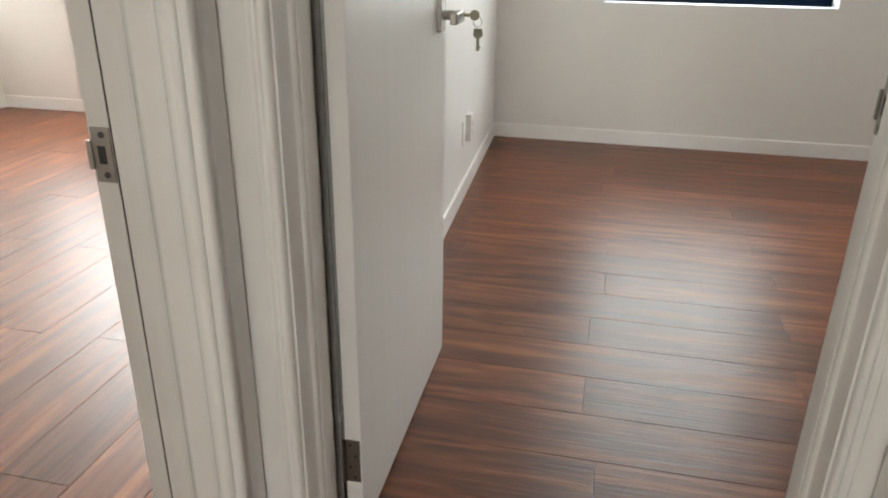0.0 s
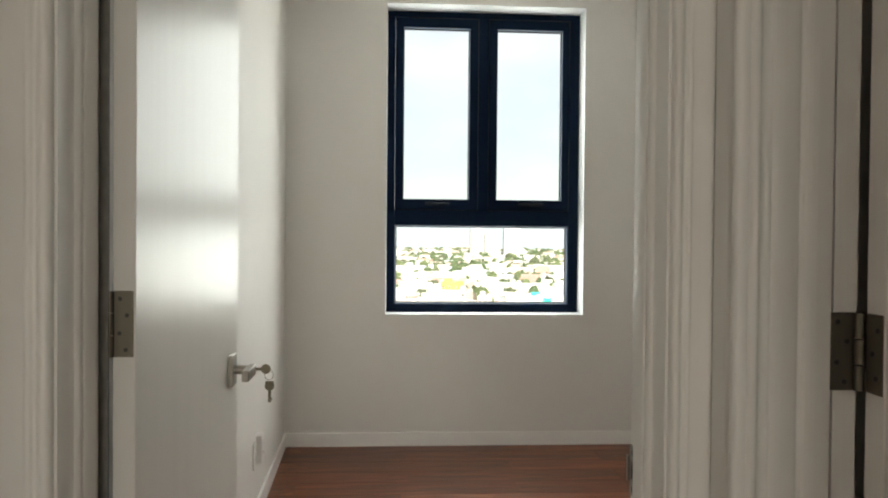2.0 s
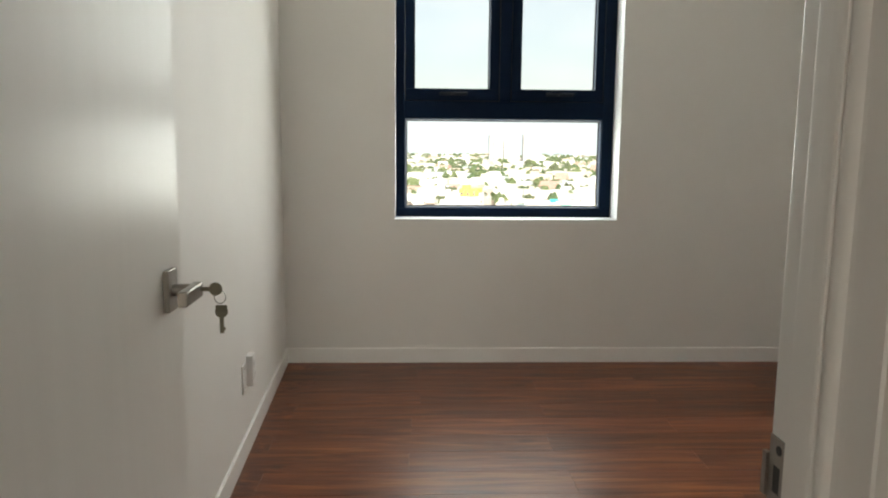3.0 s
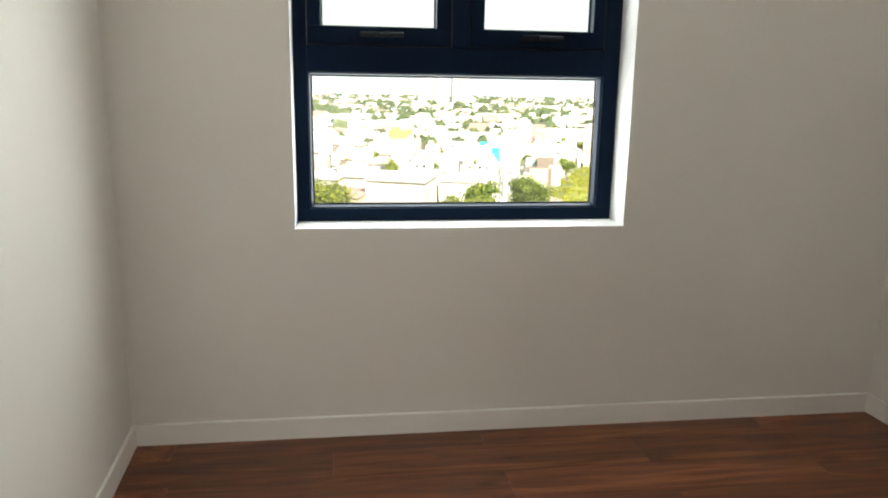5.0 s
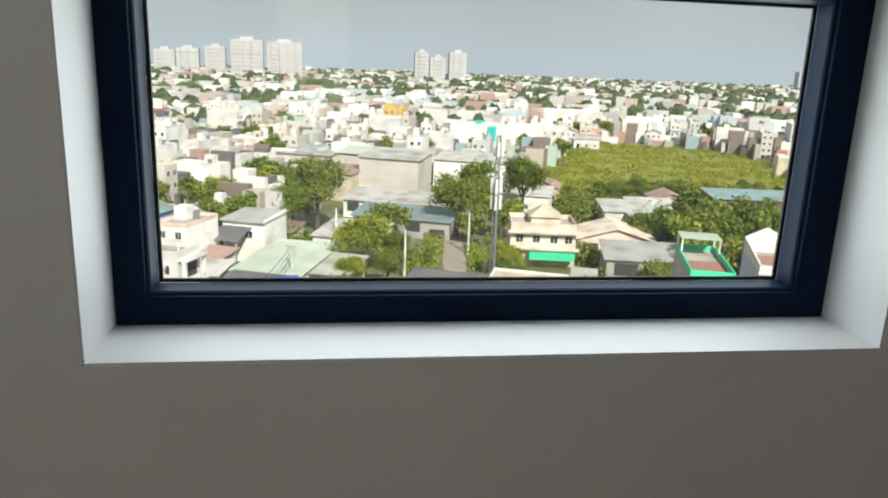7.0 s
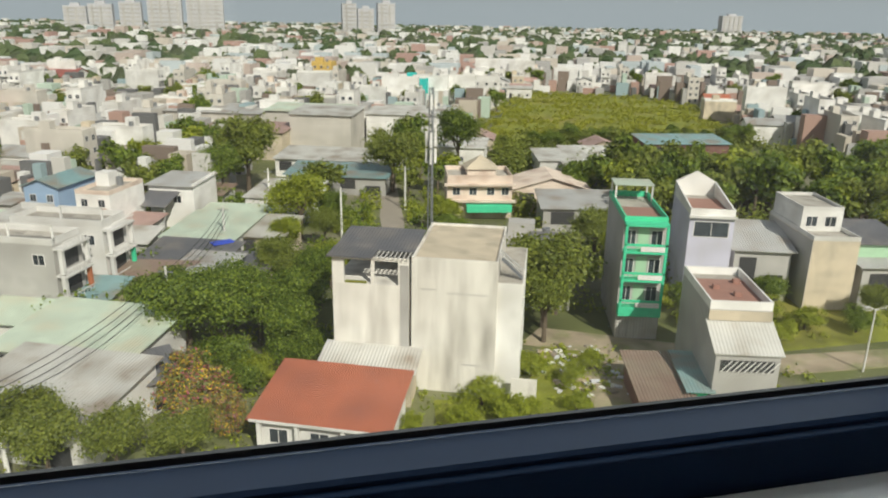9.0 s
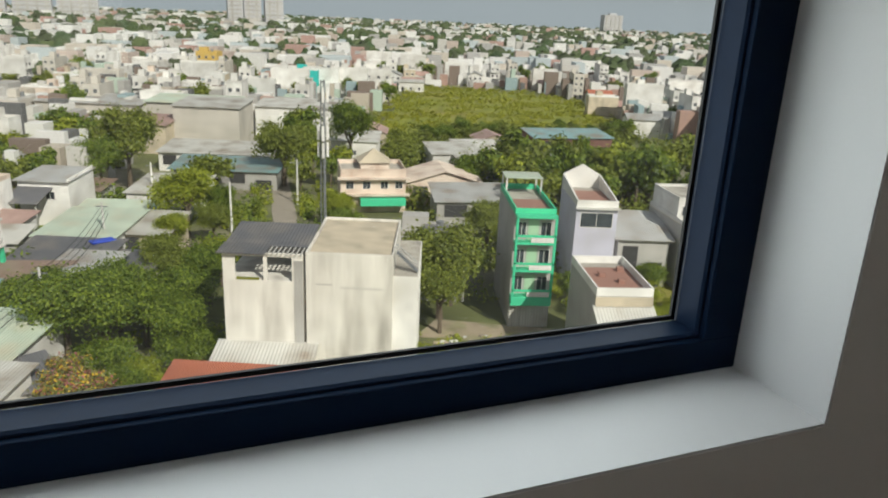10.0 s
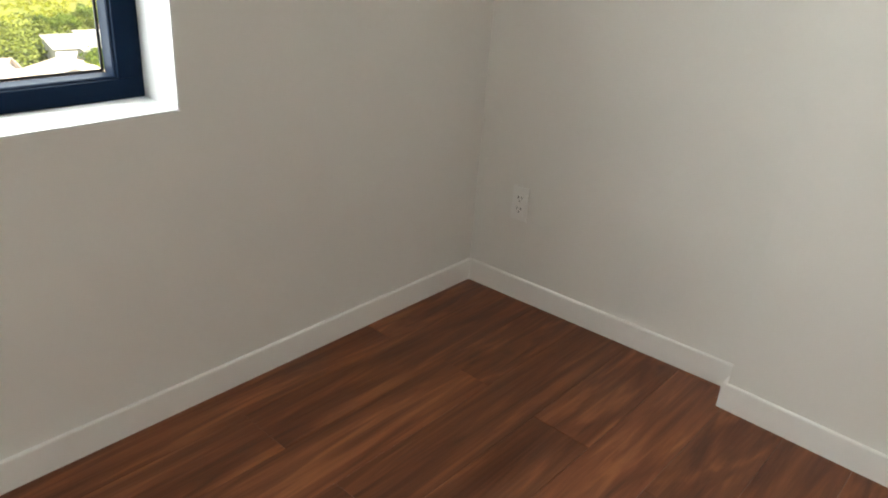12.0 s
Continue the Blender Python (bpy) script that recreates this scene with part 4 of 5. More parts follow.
def green_house():
    root = tagged(new("house"), "narrow four-storey house with bright green balconies", "house")
    w, d, h = 5.0, 13.5, 14.6
    walls(root, w, d, h, C_GREY, y0=1.3)
    parapet(root, w, d, h, C_GREEN, y0=1.3, p=0.8)
    piece("terrace_floor", C_TERRACE, (w - 0.4, 7.0, 0.05), (0.2, 1.6, h + 0.07), root)
    piece("roof_canopy", C_TING, (w, 4.0, 0.1), (0, 10.6, h + 2.4), root)
    for x in (0.1, w - 0.3):
        for y in (10.7, 14.3):
            piece("canopy_post", C_WHITE, (0.2, 0.2, 2.3), (x, y, h + 0.1), root)
    piece("ground_gate", C_TINW, (w, 0.12, 3.2), (0, 0.9, 0.1), root)
    for x in (0.4, 1.3, 2.2, 3.1, 4.0):
        piece("gate_bar", C_GREY, (0.12, 0.06, 2.8), (x, 0.83, 0.3), root)
    piece("awning", C_GREEN, (w, 1.5, 0.9), (0, 0.0, 3.3), root)
    for s in range(3):
        z = 4.2 + 3.5 * s
        b = piece("balcony", C_GREEN, (w, 1.3, 0.25), (0, 0, z), root, "green painted balcony slab")
        piece("balcony_rail", C_GREEN, (w, 0.07, 0.28), (0, 0, 0.95), b)
        piece("balcony_panel", C_WHITE, (w * 0.6, 0.05, 0.6), (w * 0.38, 0.02, 0.3), b)
        for k in range(9):
            piece("baluster", C_GREEN, (0.06, 0.05, 0.7), (0.15 + k * 0.58, 0.02, 0.25), b)
        for x in (0, w - 0.3):
            piece("balcony_pier", C_GREEN, (0.3, 0.3, 3.25), (x, 0, 0.25), b)
        piece("back_panel", C_MINT, (1.3, 0.06, 2.5), (1.7, 1.24, z + 0.3), root)
        window_at(root, 3.2, z + 0.7, 1.4, 1.9, 1.3)
        window_at(root, 0.3, z + 0.7, 1.2, 1.9, 1.3)
    piece("top_beam", C_GREEN, (w, 1.5, 0.35), (0, 0, h - 0.1), root)
    return place(root, 40.7, 78.6, -18.0)


green_house()


def lilac_house():
    root = tagged(new("house"), "narrow lilac-white house with a stepped white gable", "house")
    walls(root, 5.8, 12.0, 12.6, C_LILAC)
    parapet(root, 5.8, 12.0, 12.6, C_WHITE, p=0.9)
    bm = bmesh.new()
    prism(bm, ((0, 12.6), (5.8, 12.6), (5.8, 14.7), (2.9, 16.3), (0, 14.7)), 11.6, 11.9, lambda u, v, s: (u, s, v))
    part("gable_wall", bm, C_WHITE, root)
    for x in (0, 5.55):
        bm = bmesh.new()
        prism(bm, ((0, 13.4), (11.6, 13.4), (11.6, 14.7)), x, x + 0.25, lambda u, v, t: (t, u, v))
        part("side_gable", bm, C_WHITE, root)
    piece("terrace_floor", C_TERRACE, (5.2, 9.0, 0.05), (0.3, 0.3, 12.68), root)
    window_at(root, 0.6, 9.6, 4.6, 2.2)
    piece("ledge", C_WHITE, (6.2, 0.5, 0.3), (-0.2, -0.5, 12.3), root)
    return place(root, 55.2, 88.5, -20)


lilac_house()
s = shed("grey rendered annex with a pale tin roof", 7.5, 9.0, 7.4, 1.6, C_GREY, C_TIN)
place(s, 62.8, 88.5, -20)


def terrace_house():
    root = tagged(new("house"), "grey rendered house with red roof terrace and lean-to front", "house")
    walls(root, 6.0, 10.5, 10.4, C_GREY, y0=3.6)
    parapet(root, 6.0, 10.5, 10.4, C_WHITE, y0=3.6, p=0.9)
    piece("terrace_floor", C_TERRACE, (5.6, 8.4, 0.05), (0.2, 3.8, 10.47), root)
    for x, y in ((1.8, 9.0), (3.4, 7.0), (4.4, 10.8)):
        piece("roof_pot", C_TERRACE, (0.7, 0.6, 0.5), (x, y, 10.5), root)
    walls(root, 6.0, 3.6, 7.4, C_GREY, hb=9.0, name="front_wing")
    slab_roof(root, 6.0, 3.6, 7.45, 9.1, C_TINW, 0.25)
    piece("fascia", C_CREAM, (6.1, 0.15, 1.0), (-0.05, 3.5, 9.3), root)
    piece("vent", C_SHADE, (5.0, 0.08, 1.1), (0.5, -0.08, 5.6), root)
    for i in range(9):
        bar_ = piece("vent_slat", C_WHITE, (0.10, 0.05, 1.5), (0.5 + i * 0.55, -0.14, 5.55), root)
        bar_.rotation_euler = (0, 0.7, 0)
    return place(root, 41.2, 59.6, -17)


terrace_house()
s = shed("rusty corrugated lean-to in the earth yard", 4.6, 8.5, 2.8, 0.6, C_BROWN, C_RUST)
place(s, 34.6, 60.5, -15)
s = shed("narrow green sheet-metal lean-to", 1.6, 7.0, 3.4, 0.4, C_GREEN, C_TINB)
place(s, 39.4, 60.2, -17)


def white_block():
    root = tagged(new("house"), "tall cream house with a white set-back top storey", "house")
    walls(root, 6.2, 14.0, 9.8, C_CREAM)
    parapet(root, 6.2, 14.0, 9.8, C_WHITE, p=0.6)
    walls(root, 5.6, 9.0, 12.8, C_WHITE, x0=0.2, y0=4.6, z0=9.8, name="top_storey")
    parapet(root, 5.6, 9.0, 12.8, C_WHITE, x0=0.2, y0=4.6, p=0.5)
    for x in (0.8, 3.4):
        window_at(root, x, 10.5, 1.6, 1.5, 4.6)
    piece("side_wall", C_GREY, (0.06, 14.0, 9.7), (-0.06, 0, 0), root)
    return place(root, 70.4, 83.0, -14)


white_block()
place(house("lime-green painted house with a dark sheet roof", 7, 9, 8.6, C_MINT, 2, 2, "mono", C_DARKTIN), 78.5, 84, -14)
s = shed("long grey rendered boundary shed", 16, 4, 6.4, 0.3, C_GREY, C_TIN)
place(s, 77.2, 81, -12)


def peach_house():
    root = tagged(new("house"), "peach villa with a pyramid roof and green awning", "house")
    walls(root, 12.5, 9.5, 7.6, C_PEACH)
    parapet(root, 12.5, 9.5, 7.6, C_PEACH, p=0.9)
    piece("ledge", C_PEACH, (13.7, 1.2, 0.35), (-0.6, -1.2, 6.6), root)
    piece("ledge", C_PEACH, (13.7, 1.2, 0.35), (-0.6, -1.2, 3.4), root)
    bm = bmesh.new()
    b = [bm.verts.new(c) for c in ((3.6, 3.0, 9.0), (10.2, 3.0, 9.0), (10.2, 9.0, 9.0), (3.6, 9.0, 9.0))]
    t = bm.verts.new((6.9, 6.0, 11.4))
    for i in range(4):
        bm.faces.new((b[i], b[(i + 1) % 4], t))
    bm.faces.new(b[::-1])
    part("pyramid_roof", bm, C_CREAM, root)
    walls(root, 5.6, 5.0, 9.0, C_PEACH, x0=4.1, y0=3.5, z0=7.6, name="roof_room")
    for x in (1.0, 4.2, 7.6, 10.4):
        window_at(root, x, 4.6, 1.5, 1.5)
    piece("awning", C_GREEN, (8.6, 1.6, 1.3), (3.6, -2.4, 1.8), root)
    return place(root, 33.6, 137.0, -10)


peach_house()
place(shed("low peach hall with a cream gable roof", 15, 11, 4.6, 2.4, C_PEACH, C_PEACH, gable=True), 48.0, 139.5, -12)
place(shed("long grey store with a tin roof", 14, 9, 4.6, 1.2, C_GREY, C_TIN), 48.5, 124.5, -13)
s = house("grey rendered house with roof solar panels", 9, 8, 8.2, C_GREY, 2, 2)
for x in (3.2, 6.0):
    p = piece("solar_panel", C_DARKTIN, (2.4, 3.2, 0.12), (x, 0.8, 8.6), s, "dark blue-grey solar panel")
    p.rotation_euler = (radians(18), 0, 0)
place(s, 30.5, 92.0, -21)


def white_gable_house():
    root = tagged(new("house"), "house with a bright white blank side wall and tin roof", "house")
    walls(root, 8.5, 9.0, 7.6, C_WHITE)
    bm = bmesh.new()
    prism(bm, ((0, 7.6), (9.0, 7.6), (9.0, 8.8), (0, 8.2)), 8.3, 8.5, lambda u, v, t: (t, u, v))
    part("party_wall", bm, C_WHITE, root)
    slab_roof(root, 8.2, 9.0, 7.7, 8.2, C_TIN, 0.6)
    slab_roof(root, 5.0, 5.0, 5.2, 6.6, C_DARKTIN, 0.4, x0=0.5, y0=-5.0, name="porch_roof")
    for x in (0.6, 5.2):
        piece("porch_post", C_GREY, (0.25, 0.25, 5.2), (x, -4.9, 0), root)
    for x in (1.0, 4.5):
        window_at(root, x, 4.6, 1.6, 1.4)
    return place(root, -20.5, 141.0, -22)


white_gable_house()
for lab, x, y, w, d, h, m1, m2, t in (("workshop with a pale green tin roof", -15.5, 118, 11, 12, 4.6, C_WHITE, C_TING, -22), ("dark tin canopy over a yard", -18, 109, 12, 8, 3.8, C_GREY, C_DARKTIN, -22),
                                      ("cream store with a pale tin roof", -4.5, 118, 7, 9, 4.2, C_CREAM, C_TINW, -22), ("pale green corrugated workshop roof", -27.5, 80.5, 15, 11, 4.6, C_WHITE, C_TING, -24),
                                      ("pale cream corrugated workshop roof", -28, 68.5, 14, 11, 4.4, C_WHITE, C_TINW, -24), ("teal sheet roof over a stall", -15.5, 86.5, 5, 3.5, 4.0, C_GREY, C_TINB, -24),
                                      ("dark framed canopy beside the workshop", -14.5, 70.5, 6.5, 4.5, 3.4, C_GREY, C_DARKTIN, 24), ("brown warehouse with a blue-green roof", 99, 181, 23, 11, 5.6, C_BROWN, C_TINB, -8),
                                      ("long store with a pale tin roof", 68, 158, 30, 8, 3.6, C_CREAM, C_TINW, -8), ("low pale store with a tin roof", 74, 176, 20, 8, 4.2, C_CREAM, C_TINW, -8),
                                      ("long white warehouse with tin roof", 2, 181, 30, 12, 4.4, C_WHITE, C_TINW, -20), ("low warehouse with blue-green tin roof", 4, 164, 22, 10, 4.0, C_GREY, C_TINB, -20),
                                      ("broad pale rendered warehouse block", 6.4, 206, 17, 14, 11.6, C_PALE, C_TINW, -22), ("hall with a pinkish brown roof", -7, 205, 12, 12, 7.4, C_CREAM, C_PINK, -22), ("grey block with a pale flat roof", 0, 226, 24, 12, 10.2, C_PALE, C_TING, -22), ("white walled warehouse with pale roof", 30, 228, 26, 16, 8.5, C_WHITE, C_TINW, -20),
                                      ("grey warehouse with a pale roof", -30, 246, 30, 16, 8.0, C_PALE, C_TIN, -22), ("cream shed with a rusty roof", -26, 212, 14, 10, 7.0, C_CREAM, C_RUST, -22)):
    place(shed(lab, w, d, h, 0.9, m1, m2, blank=h > 6.5), x, y, t)
b = tagged(boxes("tarpaulin", C_TARP, None, (0, 3.2, 0, 1.8, 0, 0.15), bevel=0.05), "bright blue tarpaulin folded over the tin roof", "tarpaulin")
b.matrix_basis = Matrix.Translation((-7.6, 111.0, GZ + 4.75)) @ Matrix.Rotation(radians(25), 4, "Z")


def row_house(label, wall, accent, x, y):
    """A row house seen from its blank side, with balconies on its lane front."""
    root = tagged(new("house"), label, "house", group="row houses")
    walls(root, 13, 5.2, 10.8, wall)
    parapet(root, 13, 5.2, 10.8, C_WHITE, p=0.8)
    for s in range(3):
        z = 0.4 + 3.4 * s
        b = piece("balcony", C_WHITE, (1.4, 5.2, 0.25), (13, 0, z + 3.0 if s < 2 else z + 3.0), root)
        piece("balcony_rail", C_WHITE, (0.08, 5.2, 0.12), (1.3, 0, 0.95), b)
        for k in range(8):
            piece("baluster", C_WHITE, (0.06, 0.06, 0.7), (1.3, 0.2 + 0.65 * k, 0.25), b)
        piece("recess", C_SHADE, (0.06, 3.6, 2.3), (13.0, 0.8, z + 0.3), root)
        piece("pier", accent if s == 0 else C_WHITE, (0.5, 0.5, 3.0), (13.6, 0, z), root)
        piece("pier", accent if s == 1 else C_WHITE, (0.5, 0.4, 3.0), (13.6, 4.8, z), root)
    piece("roof_frame", C_WHITE, (6.0, 0.2, 0.2), (7.0, 0.4, 13.0), root)
    for xx in (7.0, 12.8):
        piece("roof_post", C_WHITE, (0.2, 0.2, 2.2), (xx, 0.4, 10.8), root)
    window_at(root, 10.2, 8.2, 1.6, 1.4)
    return place(root, x, y, -22)


row_house("grey row house with white balconies and orange piers", C_GREY, C_ORANGE, -36.5, 99.5)
row_house("pale row house with white balconies and green piers", C_WHITE, C_GREEN, -32.5, 107.0)
place(house("pale blue house with a pitched blue front", 6, 10, 10, C_BLUE, 3, 2, "gable", C_TINB, C_WHITE, balcony=True), -38, 132, -22)
place(house("white house with pink trim and balconies", 6, 10, 9, C_WHITE, 3, 2, "flat", None, C_PEACH, balcony=True), -30, 130, -22)


def mast():
    """A tapering lattice mast with antenna panels."""
    root = tagged(new("telecom_mast"), "slim galvanised telecom mast with white antenna panels", "mast")
    hgt = 27.5
    legs = [(0.45 * math.cos(a), 0.45 * math.sin(a)) for a in (0.5, 2.6, 4.7)]
    for i, (x, y) in enumerate(legs):
        bm = bmesh.new()
        tube(bm, (x, y, 0), (x * 0.7, y * 0.7, hgt), 0.11, 0.08, seg=6)
        part("leg", bm, C_STEEL, root)
    bm = bmesh.new()
    for k in range(36):
        z0, z1 = k * hgt / 36, (k + 1) * hgt / 36
        for i in range(3):
            a, b = legs[i], legs[(i + 1) % 3]
            tube(bm, (a[0] * 0.85, a[1] * 0.85, z0), (b[0] * 0.85, b[1] * 0.85, z1), 0.04, seg=4)
    part("lattice", bm, C_STEEL, root)
    for z in (hgt - 2.0, hgt - 7.5, hgt - 10.0):
        for a in (0.3, 2.4, 4.5):
            piece("antenna_panel", C_WHITE, (0.35, 0.2, 2.2), (0.75 * math.cos(a) - 0.17, 0.75 * math.sin(a), z - 1.2), root)
    return place(root, 24.3, 109.5, 0)


mast()


def utility_pole(x, y, h=9.0):
    root = tagged(new("utility_pole"), "pale concrete utility pole with a crossarm", "pole", group="utility poles")
    bm = bmesh.new()
    tube(bm, (0, 0, 0), (0, 0, h), 0.22, 0.14, seg=8)
    part("pole", bm, C_WHITE, root)
    piece("crossarm", C_STEEL, (1.8, 0.12, 0.12), (-0.9, -0.06, h - 0.7), root)
    return place(root, x, y, -21)


for x, y in ((0.4, 146), (12.5, 127.9), (26.8, 144.6), (-6.5, 118)):
    utility_pole(x, y)


def power_cables(a, b, drop=0.9):
    """Four slack black cables from pole to pole."""
    root = tagged(new("power_cables"), "slack black power cables strung between concrete poles", "cables")
    for k in range(4):
        bm = bmesh.new()
        z = GZ + 8.6 - 0.45 * k
        pts = []
        for i in range(13):
            t = i / 12
            pts.append((a[0] + (b[0] - a[0]) * t + 0.25 * k, a[1] + (b[1] - a[1]) * t, z - 4 * drop * (1 + 0.2 * k) * t * (1 - t)))
        for p, q in zip(pts, pts[1:]):
            tube(bm, p, q, 0.035, seg=5)
        part("cable", bm, M_GASKET, root)
    return root


for x, y in ((-21.5, 63.5), (-11.5, 90.0)):
    utility_pole(x, y)
power_cables((-21.5, 63.5), (-11.5, 90.0))
power_cables((-11.5, 90.0), (-6.5, 118))


def street_lamp(x, y):
    root = tagged(new("street_lamp"), "slim white street lamp beside the lane", "street lamp")
    bm = bmesh.new()
    tube(bm, (0, 0, 0), (0, 0, 7.6), 0.12, 0.07, seg=8)
    part("pole", bm, C_WHITE, root)
    bm = bmesh.new()
    tube(bm, (0, 0, 7.5), (-1.2, 0, 8.0), 0.06, 0.05, seg=6)
    part("arm", bm, C_WHITE, root)
    piece("lamp_head", C_GREY, (0.7, 0.25, 0.14), (-1.8, -0.12, 7.95), root)
    return place(root, x, y, 10)


street_lamp(64.6, 65.6)
rb = random.Random(5)
bm = bmesh.new()
for i in range(80):
    x, y, w = 29 + 8 * rb.random(), 66 + 12 * rb.random(), 0.15 + 0.35 * rb.random()
    box(bm, -w, w, -w * 0.6, w * 0.6, 0, w * 0.5, Matrix.Translation((x, y, GZ + 0.1)) @ Matrix.Rotation(rb.random() * 6, 4, "Z"))
tagged(part("rubbish", bm, island("rubbish_bits", ((0.7, 0.68, 0.62), (0.5, 0.4, 0.3), (0.65, 0.65, 0.68), (0.3, 0.25, 0.2)))), "scattered pale rubbish on the bare earth", "rubbish", kind="stuff")

# ---- trees ----
def leaves(rng, n_clump, per, spread, size, height, flat=0.75):
    """Leaves in clumps over several uneven lobes, turned outwards, with gaps: vertices and faces."""
    lobes = [(np.array((0.0, 0.0, height)), 0.62 * spread)]
    for k in range(10):
        a, el = 2 * math.pi * (k + 0.6 * rng.random()) / 5, rng.random()
        rr = spread * (0.30 + 0.24 * rng.random())
        d = spread * (0.35 + 0.42 * rng.random())
        lobes.append((np.array((d * math.cos(a), d * math.sin(a), height + spread * flat * (el * 1.25 - 0.55))), rr))
    weight = np.array([r * r for _, r in lobes])
    weight /= weight.sum()
    vs, fs = [], []
    for c in range(n_clump):
        o, r = lobes[rng.choice(len(lobes), p=weight)]
        u = rng.normal(size=3)
        u /= np.linalg.norm(u)
        u[2] = abs(u[2]) * 1.0 if rng.random() < 0.65 else u[2]
        ctr = o + u * (1, 1, 0.8) * r * (0.72 + 0.34 * rng.random())
        cs = spread * (0.10 + 0.10 * rng.random())
        for k in range(per):
            p = ctr + rng.normal(size=3) * cs * (1, 1, 0.7)
            nrm = u + rng.normal(size=3) * 0.55 + np.array((0, 0, 0.35))
            a = np.cross(nrm, rng.normal(size=3))
            a /= np.linalg.norm(a)
            b = np.cross(nrm, a)
            b /= np.linalg.norm(b)
            s = size * (0.6 + 0.8 * rng.random())
            i = len(vs)
            vs += [p - a * s, p + b * s * 0.6, p + a * s, p - b * s * 0.6]
            fs.append((i, i + 1, i + 2, i + 3))
    return vs, fs


def tree(seed, spread, height, material, label, n_clump=220, per=64, size=0.15, category="tree", flat=0.75):
    rng = np.random.default_rng(seed)
    root = tagged(new("tree"), label, category, group="garden trees")
    bm = bmesh.new()
    tube(bm, (0, 0, -0.2), (0.15, 0.1, height * 0.75), spread * 0.10, spread * 0.05, seg=8)
    for k in range(7):
        a = 2 * math.pi * k / 7 + rng.random()
        z0 = height * (0.45 + 0.3 * rng.random())
        tube(bm, (0.1, 0.05, z0), (spread * 0.6 * math.cos(a), spread * 0.6 * math.sin(a), height + spread * 0.25 * (rng.random() - 0.3)), spread * 0.045, spread * 0.015, seg=6)
    part("trunk", bm, C_BARK, root)
    vs, fs = leaves(rng, n_clump, per, spread, size, height, flat)
    me = bpy.data.meshes.new("crown")
    me.from_pydata([tuple(v) for v in vs], [], fs)
    me.materials.append(material)
    cr = new("crown", me)
    cr.parent = root
    return root


PROTO = [tree(1, 3.6, 5.6, L_DEEP, "broad deep green garden tree"), tree(2, 3.0, 5.0, L_LIGHT, "yellow-green leafy tree in a garden"),
         tree(3, 3.2, 5.4, L_OLIVE, "loose olive-green tree among the houses"), tree(4, 2.4, 2.6, L_DEEP, "low dense green shrub on the plot", 120, 60, 0.115, "shrub"),
         tree(5, 2.2, 2.4, L_LIGHT, "low yellow-green shrub on the plot", 120, 60, 0.115, "shrub"), tree(6, 2.2, 2.6, L_PINK, "shrub with pink and yellow blossom", 120, 60, 0.115, "shrub"),
         tree(7, 3.6, 5.6, L_DEEP, "deep green tree between far roofs", 90, 20, 0.38), tree(8, 3.0, 5.0, L_LIGHT, "yellow-green tree among far roofs", 90, 20, 0.36),
         tree(9, 3.2, 5.4, L_OLIVE, "olive-green tree among far roofs", 90, 20, 0.38)]
PLACED = []


def grow(kind, x, y, s=1.0):
    m = Matrix.Translation((x, y, GZ)) @ Matrix.Rotation(x * 1.7 + y, 4, "Z")
    if kind not in PLACED:
        PLACED.append(kind)
        PROTO[kind].matrix_basis = m
        PROTO[kind].scale = (s, s, s)
        return
    ob = copy_thing(PROTO[kind], m)
    q = 1 + 0.22 * math.sin(12.9 * x + 7.3 * y)
    ob.scale = (s * q, s * (2 - q), s * (0.85 + 0.3 * abs(math.sin(3.1 * x + 5.7 * y))))


for k, x, y, sc in ((0, -5, 82, 1.2), (0, -9, 85, 1.05), (0, -1, 86, 1.1), (1, 2.5, 91, 0.8), (0, -4, 91, 1.0), (2, 3.2, 99, 0.85), (2, 1, 106, 0.8), (1, 5.4, 128, 1.35), (1, 3, 119, 0.9), (2, 9, 122, 0.8), (0, 11, 132, 0.8),
                    (2, -3.9, 164, 1.9), (0, -9, 160, 1.2), (2, 26.8, 160, 1.6), (0, 34, 176, 1.4), (0, 46, 178, 1.7), (2, 33.5, 84, 1.35), (2, 32, 80, 1.1), (0, 36.5, 88, 1.0), (4, 17.5, 63, 0.7), (4, 20.5, 67, 0.75), (4, 24.5, 64, 0.5),
                    (4, 31, 69, 0.65), (4, 29.5, 64, 0.5), (4, 27.5, 72, 0.7), (4, 28, 60, 0.5), (5, -8, 72, 1.3), (5, -6, 70, 1.2), (5, -9.5, 74.5, 1.1), (2, -7.5, 62, 0.7), (2, -12.5, 61.5, 0.75), (2, -18, 62, 0.8), (5, -4, 67, 0.8), (4, 1.0, 57, 0.6),
                    (3, -4.5, 77, 1.2), (2, 51, 108, 1.0), (1, 53, 103, 0.9), (3, 48, 92, 1.2), (4, 50, 88, 1.2), (3, 54, 84, 1.0), (4, 53.5, 80, 1.1), (2, -20, 66, 0.9), (2, -24, 62, 1.0), (0, -13, 92, 1.0),
                    (4, 60, 74, 0.7), (4, 66, 77, 0.8), (3, 72, 75, 0.8), (4, 63, 82, 0.9), (3, 67, 86, 1.0), (2, 76, 77, 0.6), (4, 14, 57, 0.6), (4, 19, 59, 0.5), (4, 12.5, 63, 0.5), (4, 23, 59, 0.5)):
    grow(k, x, y, sc)
